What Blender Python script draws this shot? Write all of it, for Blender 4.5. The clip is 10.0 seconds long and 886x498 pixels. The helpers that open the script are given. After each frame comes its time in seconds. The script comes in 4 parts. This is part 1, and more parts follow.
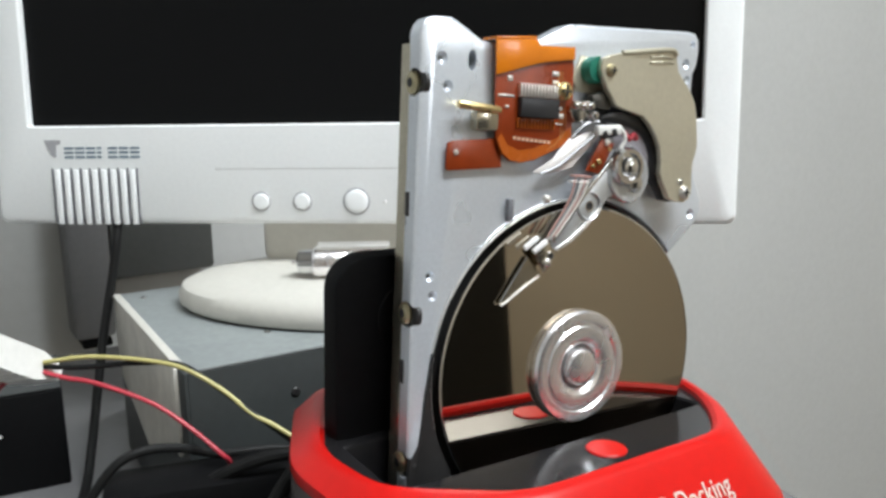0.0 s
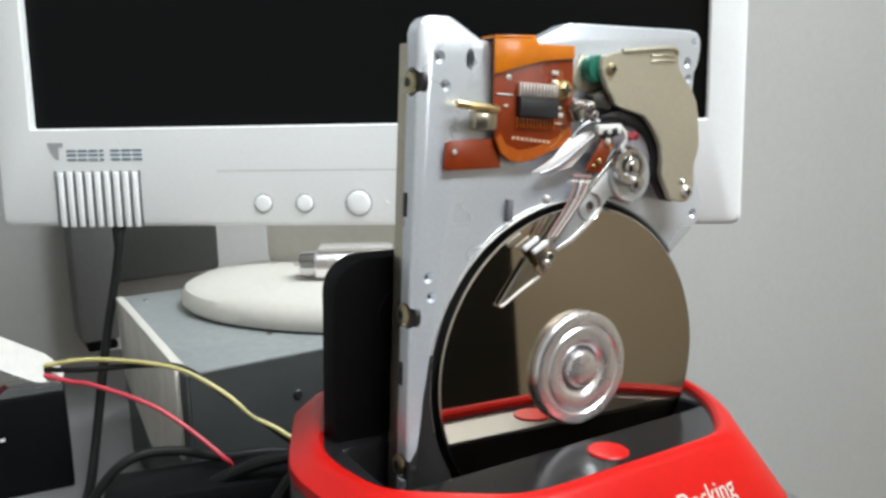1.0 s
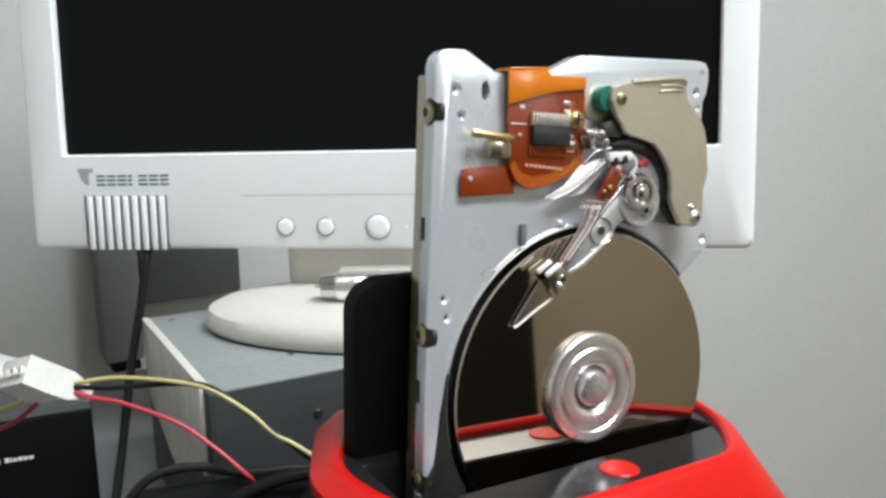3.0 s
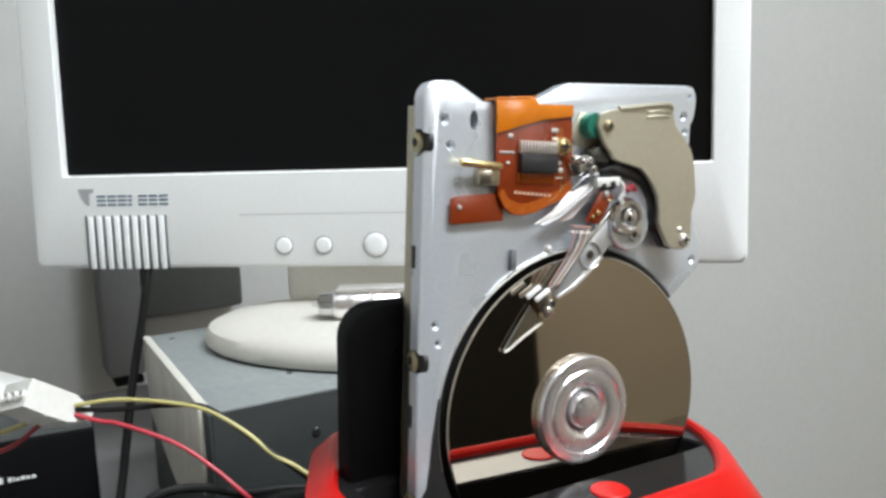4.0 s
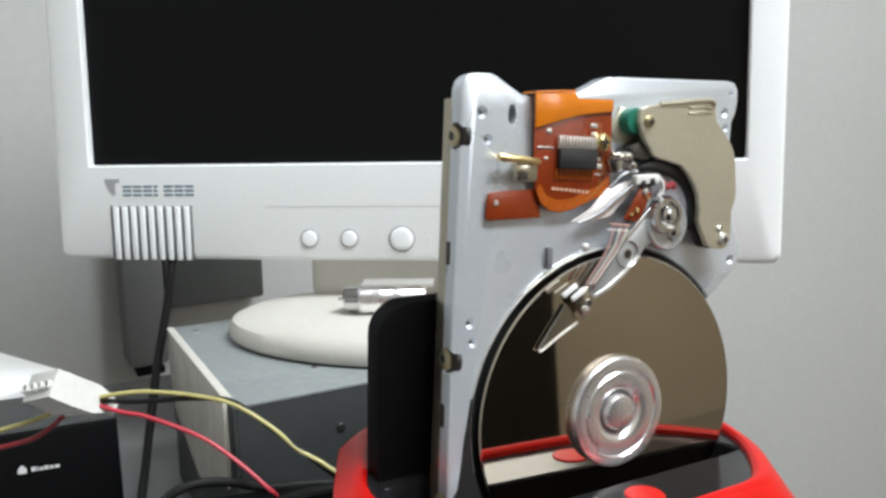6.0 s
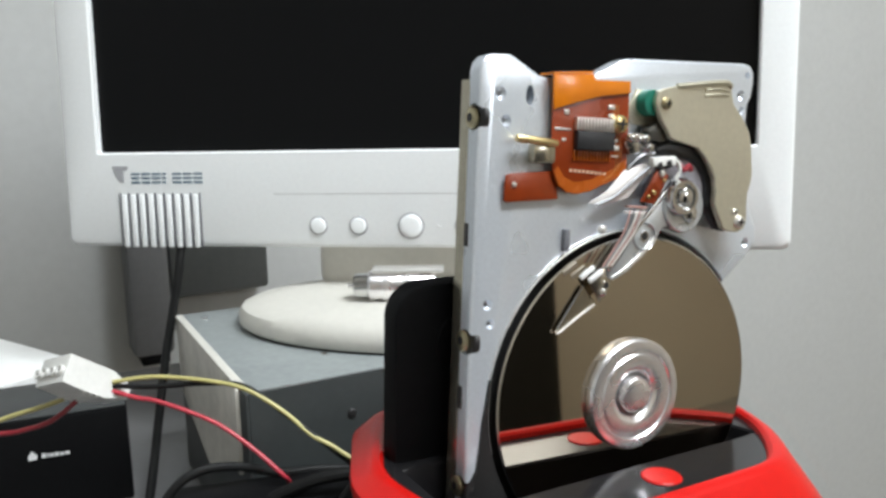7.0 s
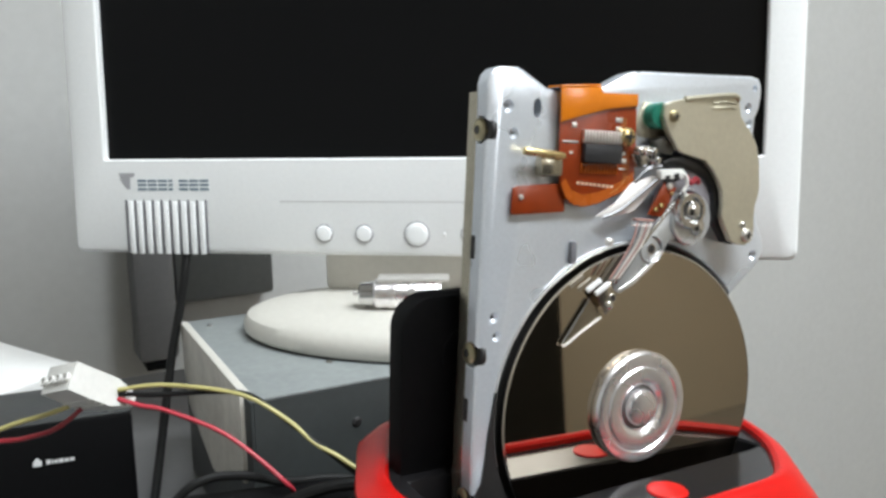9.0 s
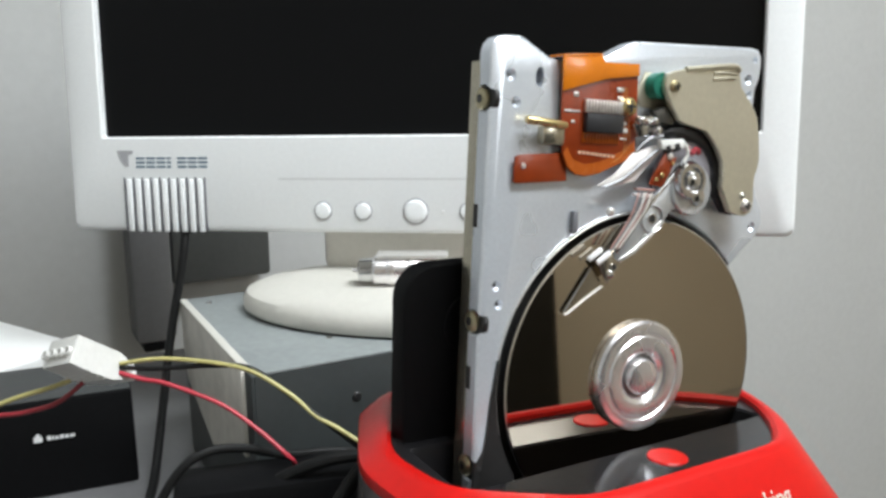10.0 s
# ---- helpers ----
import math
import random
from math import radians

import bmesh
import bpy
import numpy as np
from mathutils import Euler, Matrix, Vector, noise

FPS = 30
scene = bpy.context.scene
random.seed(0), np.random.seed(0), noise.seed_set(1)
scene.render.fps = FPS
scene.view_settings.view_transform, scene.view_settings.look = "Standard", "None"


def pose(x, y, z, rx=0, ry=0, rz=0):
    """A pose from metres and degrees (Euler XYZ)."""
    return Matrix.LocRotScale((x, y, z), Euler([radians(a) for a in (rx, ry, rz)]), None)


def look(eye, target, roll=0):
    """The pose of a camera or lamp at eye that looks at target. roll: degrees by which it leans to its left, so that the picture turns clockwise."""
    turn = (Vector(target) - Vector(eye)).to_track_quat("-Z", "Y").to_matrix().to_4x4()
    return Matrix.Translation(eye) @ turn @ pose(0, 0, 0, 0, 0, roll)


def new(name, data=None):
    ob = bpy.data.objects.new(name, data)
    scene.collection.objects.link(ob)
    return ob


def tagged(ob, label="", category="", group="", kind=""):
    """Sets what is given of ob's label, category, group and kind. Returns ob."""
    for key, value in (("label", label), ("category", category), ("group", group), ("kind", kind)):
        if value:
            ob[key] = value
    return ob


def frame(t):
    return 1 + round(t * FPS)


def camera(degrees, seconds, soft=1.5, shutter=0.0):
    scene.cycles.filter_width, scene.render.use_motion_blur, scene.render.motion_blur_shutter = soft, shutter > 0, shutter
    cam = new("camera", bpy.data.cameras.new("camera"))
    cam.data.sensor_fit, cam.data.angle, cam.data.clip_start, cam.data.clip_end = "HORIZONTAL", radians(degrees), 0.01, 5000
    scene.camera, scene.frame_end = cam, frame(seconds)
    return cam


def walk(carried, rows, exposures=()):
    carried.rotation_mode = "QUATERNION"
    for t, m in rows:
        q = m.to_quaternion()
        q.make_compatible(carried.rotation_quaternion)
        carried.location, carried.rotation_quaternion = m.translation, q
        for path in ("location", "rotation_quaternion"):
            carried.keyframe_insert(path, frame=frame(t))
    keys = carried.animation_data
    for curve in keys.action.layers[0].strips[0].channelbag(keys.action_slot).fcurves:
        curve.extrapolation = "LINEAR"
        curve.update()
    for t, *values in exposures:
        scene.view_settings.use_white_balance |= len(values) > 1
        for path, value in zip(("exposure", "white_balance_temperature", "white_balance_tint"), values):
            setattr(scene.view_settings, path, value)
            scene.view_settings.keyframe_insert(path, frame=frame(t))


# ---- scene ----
cam = camera(54.8, 10.0, soft=3.0)
PATH = [
    (0, (-0.1121, -0.1904, 0.1669), (0.9390, 1.4913, -0.0920), 2.31),
    (0.5, (-0.1095, -0.1897, 0.1656), (0.9415, 1.4910, -0.1004), 2.25),
    (1, (-0.1092, -0.1901, 0.1666), (0.9272, 1.5012, -0.0894), 2.02),
    (1.5, (-0.1089, -0.1923, 0.1654), (0.9118, 1.5092, -0.0855), 1.83),
    (2, (-0.1079, -0.1950, 0.1647), (0.9009, 1.5142, -0.0826), 1.84),
    (2.5, (-0.1116, -0.1980, 0.1670), (0.9032, 1.5098, -0.0646), 2.36),
    (2.7, (-0.1133, -0.1976, 0.1672), (0.8911, 1.5178, -0.0534), 2.09),
    (3.8, (-0.1136, -0.2030, 0.1723), (0.8799, 1.5230, -0.0127), 2.00),
    (4, (-0.1119, -0.2032, 0.1741), (0.8795, 1.5233, -0.0167), 1.48),
    (4.5, (-0.1108, -0.1996, 0.1733), (0.8644, 1.5344, -0.0325), 1.80),
    (5, (-0.1104, -0.1996, 0.1724), (0.8586, 1.5377, -0.0348), 1.88),
    (5.5, (-0.1126, -0.1978, 0.1738), (0.8471, 1.5445, -0.0342), 2.11),
    (6, (-0.1137, -0.1963, 0.1741), (0.8427, 1.5480, -0.0322), 2.20),
    (6.2, (-0.1156, -0.1956, 0.1718), (0.8421, 1.5480, -0.0352), 2.54),
    (7.3, (-0.1181, -0.1939, 0.1708), (0.8370, 1.5489, -0.0538), 2.04),
    (7.5, (-0.1182, -0.1938, 0.1716), (0.8310, 1.5527, -0.0498), 2.16),
    (8, (-0.1178, -0.1944, 0.1727), (0.8338, 1.5518, -0.0399), 2.16),
    (8.5, (-0.1181, -0.1942, 0.1730), (0.8312, 1.5536, -0.0368), 2.34),
    (9, (-0.1184, -0.1935, 0.1728), (0.8295, 1.5548, -0.0394), 2.48),
    (9.5, (-0.1199, -0.1918, 0.1687), (0.8344, 1.5503, -0.0645), 2.83),
    (10, (-0.1211, -0.1942, 0.1680), (0.8378, 1.5441, -0.0748), 2.50),
]
# Level of the desk in the drive's own axes: the dock holds the drive a few degrees out of plumb.
LEVEL = Matrix(((0.9960, -0.0025, 0.0895, 0.0), (-0.0025, 0.9985, 0.0547, 0.0), (-0.0895, -0.0547, 0.9945, 0.021), (0, 0, 0, 1)))
walk(cam, [(t, LEVEL @ look(eye, target, roll)) for t, eye, target, roll in PATH])

# ---- world and lamps ----
world = bpy.data.worlds.new("room_dusk")
scene.world = world
world.use_nodes = True
world.node_tree.nodes["Background"].inputs[0].default_value = (0.75, 0.85, 1.0, 1)
world.node_tree.nodes["Background"].inputs[1].default_value = 0.02
scene.view_settings.exposure = 0.0


def area_lamp(name, eye, target, sx, sy, watts, colour):
    data = bpy.data.lights.new(name, "AREA")
    data.shape, data.size, data.size_y, data.energy, data.color = "RECTANGLE", sx, sy, watts, colour
    ob = new(name, data)
    ob.matrix_world = look(eye, target)
    return ob


area_lamp("ceiling_lamp_light", (0.42, -0.72, 1.67), (0.41, -0.60, 0.0), 1.2, 0.35, 53, (0.90, 0.965, 1.0))
area_lamp("window_light", (1.16, -1.97, 0.94), (0.2, 0.2, 0.2), 0.7, 0.30, 5.6, (0.93, 0.97, 1.0))

# ---- materials ----


def material(name, colour, rough=0.5, metal=0.0, spread=0.12, grain=60.0, bump=0.1, coarse=6.0, coat=0.0, spec=0.5):
    """A surface with variation at two scales (grain and patches, per metre) and fine relief."""
    m = bpy.data.materials.new(name)
    m.use_nodes = True
    nt = m.node_tree
    b = nt.nodes["Principled BSDF"]
    b.inputs["Roughness"].default_value, b.inputs["Metallic"].default_value = rough, metal
    b.inputs["Coat Weight"].default_value = coat
    b.inputs["Specular IOR Level"].default_value = spec
    tc = nt.nodes.new("ShaderNodeTexCoord")
    fine, wide = nt.nodes.new("ShaderNodeTexNoise"), nt.nodes.new("ShaderNodeTexNoise")
    fine.inputs["Scale"].default_value, wide.inputs["Scale"].default_value = grain, coarse
    fine.inputs["Detail"].default_value, wide.inputs["Detail"].default_value = 4, 3
    for n in (fine, wide):
        nt.links.new(tc.outputs["Object"], n.inputs["Vector"])
    add = nt.nodes.new("ShaderNodeMath")
    add.operation = "ADD"
    nt.links.new(fine.outputs["Fac"], add.inputs[0])
    nt.links.new(wide.outputs["Fac"], add.inputs[1])
    ramp = nt.nodes.new("ShaderNodeMapRange")
    ramp.inputs["From Min"].default_value, ramp.inputs["From Max"].default_value = 0.6, 1.4
    ramp.inputs["To Min"].default_value, ramp.inputs["To Max"].default_value = 1 - spread, 1 + spread
    nt.links.new(add.outputs[0], ramp.inputs["Value"])
    mix = nt.nodes.new("ShaderNodeVectorMath")
    mix.operation = "SCALE"
    mix.inputs[0].default_value = colour
    nt.links.new(ramp.outputs[0], mix.inputs["Scale"])
    nt.links.new(mix.outputs[0], b.inputs["Base Color"])
    rr = nt.nodes.new("ShaderNodeMapRange")
    rr.inputs["To Min"].default_value, rr.inputs["To Max"].default_value = max(0.02, rough - 0.12 * spread * 4), min(1, rough + 0.12 * spread * 4)
    nt.links.new(wide.outputs["Fac"], rr.inputs["Value"])
    nt.links.new(rr.outputs[0], b.inputs["Roughness"])
    if bump:
        bp = nt.nodes.new("ShaderNodeBump")
        bp.inputs["Strength"].default_value, bp.inputs["Distance"].default_value = bump, 0.0006
        nt.links.new(fine.outputs["Fac"], bp.inputs["Height"])
        nt.links.new(bp.outputs[0], b.inputs["Normal"])
    return m


def glowing(name, colour, strength):
    m = bpy.data.materials.new(name)
    m.use_nodes = True
    b = m.node_tree.nodes["Principled BSDF"]
    b.inputs["Base Color"].default_value = (*colour, 1)
    b.inputs["Emission Color"].default_value, b.inputs["Emission Strength"].default_value = (*colour, 1), strength
    return m


WALL = material("grey_wall_paint", (0.505, 0.51, 0.503), 0.85, spread=0.05, grain=120, coarse=2.5, bump=0.12)
BEIGE_WALL = material("beige_wall_paint", (0.55, 0.475, 0.375), 0.9, spread=0.06, grain=90, coarse=1.5)
CEILING = material("ceiling_paint", (0.78, 0.78, 0.76), 0.9, spread=0.04)
FLOOR = material("floor_tile", (0.25, 0.225, 0.19), 0.5, spread=0.12, grain=30, coarse=3)
DESK = material("desk_laminate", (0.145, 0.143, 0.146), 0.55, spread=0.08, grain=220, coarse=9)
DARK_WOOD = material("dark_wardrobe_wood", (0.012, 0.011, 0.009), 0.6, spread=0.25, grain=40, coarse=4, spec=0.2)
LAMP_GLOW = glowing("lamp_diffuser", (0.96, 0.985, 1.0), 7.0)
DAYLIGHT = glowing("daylight_backdrop", (0.93, 0.97, 1.0), 1.6)
BEZEL = material("white_bezel_plastic", (0.89, 0.905, 0.91), 0.40, spread=0.035, grain=500, coarse=9, bump=0.06)
BEZEL_BACK = material("monitor_back_plastic", (0.5, 0.5, 0.49), 0.55, spread=0.05, grain=400)
SCREEN = material("black_screen", (0.0045, 0.0046, 0.005), 0.30, spread=0.1, grain=900, bump=0.0, spec=0.14)
GROOVE = material("dark_vent_groove", (0.15, 0.15, 0.165), 0.7, spread=0.1)
INK_BLUE = material("blue_grey_print", (0.12, 0.19, 0.25), 0.5, spread=0.1)
INK_GREY = material("grey_print", (0.38, 0.38, 0.40), 0.5, spread=0.1)
CREAM = material("cream_stand_plastic", (0.60, 0.58, 0.53), 0.5, spread=0.06, grain=300, coarse=14)
# Far darker than the case's grey; on the side plate it stands for shade.
PSU_DARK = material("dark_grey_case", (0.038, 0.043, 0.043), 0.5, spread=0.16, grain=260, coarse=25)
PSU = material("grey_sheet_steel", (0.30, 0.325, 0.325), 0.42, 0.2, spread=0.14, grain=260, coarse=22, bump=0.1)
STEEL = material("bright_steel", (0.68, 0.68, 0.68), 0.16, 1.0, spread=0.10, grain=350, coarse=60, bump=0.05)
CAST = material("cast_aluminium", (0.74, 0.785, 0.85), 0.28, 0.58, spread=0.07, grain=900, coarse=35, bump=0.03)
ARM_METAL = material("machined_arm_aluminium", (0.60, 0.62, 0.64), 0.28, 0.7, spread=0.08, grain=900, coarse=80, bump=0.03)
# Near-black for dark parts, and for shade and dark reflections in the castings.
DARK_AND_SHADE = material("recess_shade_and_dark_parts", (0.022, 0.021, 0.021), 0.4, 0.1, spread=0.2, grain=500)
KHAKI = material("khaki_drive_side", (0.50, 0.46, 0.37), 0.22, 0.92, spread=0.12, grain=350, coarse=45)
PLATTER = material("mirror_platter", (0.55, 0.49, 0.405), 0.03, 1.0, spread=0.02, grain=4, coarse=2, bump=0.0)
BEAM = material("thin_spring_steel", (0.52, 0.48, 0.41), 0.24, 1.0, spread=0.06, grain=300, coarse=60, bump=0.0)
CLAMP = material("brushed_clamp", (0.92, 0.905, 0.92), 0.27, 0.92, spread=0.05, grain=700, coarse=90, bump=0.04)
CLAMP_DARK = material("clamp_groove", (0.25, 0.25, 0.26), 0.4, 0.9, spread=0.1)
BRASS_DULL = material("dull_brass", (0.52, 0.46, 0.30), 0.34, 0.9, spread=0.2, grain=500, coarse=160)
BRASS = material("brass", (0.75, 0.60, 0.30), 0.28, 1.0, spread=0.15, grain=500, coarse=120)
FLEX = material("orange_polyimide", (0.62, 0.175, 0.007), 0.25, spread=0.10, grain=200, coarse=90, bump=0.05, coat=0.3)
FLEX_MID = material("brown_orange_polyimide", (0.36, 0.075, 0.005), 0.28, spread=0.15, grain=200, coarse=100, bump=0.05)
FLEX_DEEP = material("red_brown_polyimide", (0.20, 0.027, 0.003), 0.30, spread=0.25, grain=200, coarse=120, bump=0.05, coat=0.0)
COPPER = material("copper_trace", (0.62, 0.30, 0.12), 0.35, 0.7, spread=0.15, grain=400)
CHIP = material("black_chip_epoxy", (0.02, 0.02, 0.022), 0.4, spread=0.2, grain=600)
TIN = material("tinned_lead", (0.85, 0.83, 0.80), 0.3, 0.8, spread=0.1, grain=800)
INK_PALE = material("pale_flex_print", (0.62, 0.40, 0.28), 0.5, spread=0.1)
CHAMPAGNE = material("champagne_magnet_plate", (0.68, 0.645, 0.52), 0.33, 0.8, spread=0.07, grain=600, coarse=40, bump=0.06)
MAGNET = material("dark_magnet", (0.10, 0.095, 0.085), 0.35, 0.6, spread=0.2, grain=300)
COIL_FRAME = material("mauve_grey_moulding", (0.24, 0.225, 0.245), 0.4, spread=0.12, grain=500, coarse=80)
COIL = material("black_coil", (0.010, 0.010, 0.011), 0.3, spread=0.2, grain=700)
GREEN = material("green_rubber_bumper", (0.004, 0.13, 0.085), 0.4, spread=0.12, grain=300)
CLEAR = material("pale_film", (0.82, 0.78, 0.76), 0.25, 0.15, spread=0.1, grain=200)
PINK = material("pinkish_wire", (0.46, 0.27, 0.24), 0.4, 0.2, spread=0.12)
MAROON = material("maroon_wire", (0.28, 0.02, 0.03), 0.4, spread=0.12)
RED = material("red_gloss_plastic", (0.52, 0.006, 0.004), 0.33, spread=0.07, grain=350, coarse=30, bump=0.05, spec=0.3)
BLACK_GLOSS = material("black_gloss_plastic", (0.014, 0.0135, 0.0145), 0.15, spread=0.06, grain=300, coarse=20, bump=0.015, spec=0.28)
BLACK = material("black_matt_plastic", (0.005, 0.005, 0.0055), 0.5, spread=0.25, grain=400, coarse=25, bump=0.08, spec=0.1)
SMOKE = material("smoky_dock_body", (0.10, 0.09, 0.09), 0.25, spread=0.2, grain=150, coarse=25)
LETTER = material("pale_print", (0.58, 0.48, 0.43), 0.5, spread=0.1)
WHITE_PLUG = material("white_nylon", (0.74, 0.73, 0.70), 0.45, spread=0.07, grain=400, coarse=70)
PLUG_BROWN = material("dark_contact", (0.06, 0.05, 0.045), 0.5, spread=0.2)
YELLOW = material("yellow_wire", (0.48, 0.43, 0.17), 0.45, spread=0.10, grain=200, coarse=40)
RED_WIRE = material("red_wire", (0.46, 0.035, 0.055), 0.45, spread=0.10, grain=200, coarse=40)
CABLE = material("black_cable", (0.009, 0.009, 0.009), 0.5, spread=0.2, grain=300, spec=0.2)
PAPER = material("white_card", (0.78, 0.78, 0.77), 0.7, spread=0.04, grain=200, coarse=8)
DEVICE_TOP = material("dark_grey_metal", (0.055, 0.058, 0.058), 0.45, 0.3, spread=0.15, grain=200)
WHITE_INK = material("white_print", (0.80, 0.80, 0.80), 0.5, spread=0.05)
SCUFFED = material("scuffed_cream_paint", (0.62, 0.595, 0.54), 0.6, spread=0.16, grain=140, coarse=45)
# Darker copy of the unit's grey, with the body's shade in the colour.
UNIT_SHADED = material("shaded_grey_plastic", (0.075, 0.078, 0.076), 0.55, spread=0.12, grain=200, coarse=8)
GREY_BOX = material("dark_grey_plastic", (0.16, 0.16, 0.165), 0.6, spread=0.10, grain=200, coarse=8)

# ---- mesh helpers ----


def part(name, bm, mat, parent=None, label="", smooth=35):
    """Links a bmesh as one mesh object under a thing or a part."""
    bmesh.ops.recalc_face_normals(bm, faces=bm.faces)
    me = bpy.data.meshes.new(name)
    bm.to_mesh(me)
    bm.free()
    for p in me.polygons:
        p.use_smooth = True
    me.set_sharp_from_angle(angle=radians(smooth))
    me.materials.append(mat)
    ob = new(name, me)
    if parent:
        ob.parent = parent
    if label:
        ob["label"] = label
    return ob


def thing(name, m, label, category, group="", kind=""):
    ob = new(name)
    ob.empty_display_size = 0.02
    ob.matrix_world = m
    return tagged(ob, label, category, group, kind)


def bevelled(bm, width, segments=2, limit=30):
    if width > 0:
        edges = [e for e in bm.edges if len(e.link_faces) == 2 and e.calc_face_angle(0) > radians(limit)]
        bmesh.ops.bevel(bm, geom=edges, offset=width, segments=segments, profile=0.5, affect="EDGES", clamp_overlap=True)
    return bm


def block(x0, x1, y0, y1, z0, z1, bevel=0.0, m=None, segments=2):
    bm = bmesh.new()
    bmesh.ops.create_cube(bm, size=1.0)
    for v in bm.verts:
        v.co = Vector((x0 + (v.co.x + 0.5) * (x1 - x0), y0 + (v.co.y + 0.5) * (y1 - y0), z0 + (v.co.z + 0.5) * (z1 - z0)))
    bevelled(bm, bevel, segments)
    if m:
        bm.transform(m)
    return bm


def slab(outline, y0, y1, bevel=0.0, m=None, segments=2):
    """A plate with an outline of (x, z), from y0 (front) to y1."""
    bm = bmesh.new()
    front = [bm.verts.new((x, y0, z)) for x, z in outline]
    back = [bm.verts.new((x, y1, z)) for x, z in outline]
    bm.faces.new(front)
    bm.faces.new(back[::-1])
    for i in range(len(outline)):
        j = (i + 1) % len(outline)
        bm.faces.new((front[i], front[j], back[j], back[i]))
    bmesh.ops.recalc_face_normals(bm, faces=bm.faces)
    if bevel:
        rim = [e for e in bm.edges if len({round(v.co.y, 7) for v in e.verts}) == 1 and abs(e.verts[0].co.y - y0) < 1e-7]
        bmesh.ops.bevel(bm, geom=rim, offset=bevel, segments=segments, profile=0.5, affect="EDGES", clamp_overlap=True)
    if m:
        bm.transform(m)
    return bm


def turned(profile, m=None, n=48, caps=True):
    """A body of revolution about +z, from (radius, height) pairs; m places it."""
    bm = bmesh.new()
    rings = []
    for r, h in profile:
        if r < 1e-7:
            rings.append([bm.verts.new((0, 0, h))])
        else:
            rings.append([bm.verts.new((r * math.cos(2 * math.pi * i / n), r * math.sin(2 * math.pi * i / n), h)) for i in range(n)])
    for a, b in zip(rings, rings[1:]):
        for i in range(n):
            j = (i + 1) % n
            q = [a[i % len(a)], a[j % len(a)], b[j % len(b)], b[i % len(b)]]
            q = list(dict.fromkeys(q))
            if len(q) > 2:
                bm.faces.new(q)
    for ring in (rings[0], rings[-1]):
        if len(ring) > 1 and caps:
            bm.faces.new(ring)
    if m:
        bm.transform(m)
    return bm


def smooth_line(points, steps=8):
    pts = [Vector(p) for p in points]
    out = []
    for i in range(len(pts) - 1):
        p0, p1, p2, p3 = pts[max(i - 1, 0)], pts[i], pts[i + 1], pts[min(i + 2, len(pts) - 1)]
        for k in range(steps):
            t = k / steps
            out.append(0.5 * (2 * p1 + (p2 - p0) * t + (2 * p0 - 5 * p1 + 4 * p2 - p3) * t * t + (3 * p1 - p0 - 3 * p2 + p3) * t ** 3))
    return out + [pts[-1]]


def tube(points, r, sides=10, steps=8, flat=1.0):
    line = smooth_line(points, steps)
    bm = bmesh.new()
    rings = []
    for i, p in enumerate(line):
        ahead = (line[min(i + 1, len(line) - 1)] - line[max(i - 1, 0)]).normalized()
        side = ahead.cross(Vector((0, 0, 1)))
        side = side.normalized() if side.length > 1e-4 else Vector((1, 0, 0))
        up = side.cross(ahead)
        rings.append([bm.verts.new(p + r * (math.cos(2 * math.pi * k / sides) * side + flat * math.sin(2 * math.pi * k / sides) * up)) for k in range(sides)])
    for a, b in zip(rings, rings[1:]):
        for k in range(sides):
            bm.faces.new((a[k], a[(k + 1) % sides], b[(k + 1) % sides], b[k]))
    bm.faces.new(rings[0])
    bm.faces.new(rings[-1])
    return bm


def arc(cx, cz, r, a0, a1, n):
    return [(cx + r * math.cos(radians(a0 + (a1 - a0) * i / n)), cz + r * math.sin(radians(a0 + (a1 - a0) * i / n))) for i in range(n + 1)]


def rounded(x0, x1, z0, z1, r, n=6):
    return arc(x1 - r, z1 - r, r, 0, 90, n) + arc(x0 + r, z1 - r, r, 90, 180, n) + arc(x0 + r, z0 + r, r, 180, 270, n) + arc(x1 - r, z0 + r, r, 270, 360, n)


def mm(points):
    return [(x / 1000, z / 1000) for x, z in points]


FACING = pose(0, 0, 0, 90)  # turns +z to -y, the side that the drive's face looks to

# ---- the room ----
BACK, LEFT, RIGHT, NEAR, LOW, HIGH = 0.62, -1.7, 2.3, -2.0, -0.75, 1.75


def pierced_wall():
    """The wall across the room, with the window's opening through it."""
    xs, zs = (LEFT - 0.1, 1.16 - 0.36, 1.16 + 0.36, RIGHT + 0.1), (LOW, 0.78, 1.10, HIGH)
    bm = bmesh.new()
    for i in range(3):
        for k in range(3):
            if (i, k) != (1, 1):
                piece = bpy.data.meshes.new("piece")
                cut = block(xs[i], xs[i + 1], NEAR - 0.1, NEAR, zs[k], zs[k + 1])
                cut.to_mesh(piece)
                cut.free()
                bm.from_mesh(piece)
                bpy.data.meshes.remove(piece)
    return bm


tagged(part("floor", block(LEFT - 0.1, RIGHT + 0.1, NEAR - 0.1, BACK + 0.1, LOW - 0.1, LOW), FLOOR), "brown tiled floor of a small room", "floor", kind="structure")
tagged(part("ceiling", block(LEFT - 0.1, RIGHT + 0.1, NEAR - 0.1, BACK + 0.1, HIGH, HIGH + 0.1), CEILING), "plain white ceiling", "ceiling", kind="structure")
tagged(part("wall_back", block(LEFT - 0.1, RIGHT + 0.1, BACK, BACK + 0.1, LOW, HIGH), WALL), "plain grey painted wall behind the desk", "wall", kind="structure")
tagged(part("wall_front", pierced_wall(), BEIGE_WALL), "beige painted wall facing the desk", "wall", kind="structure")
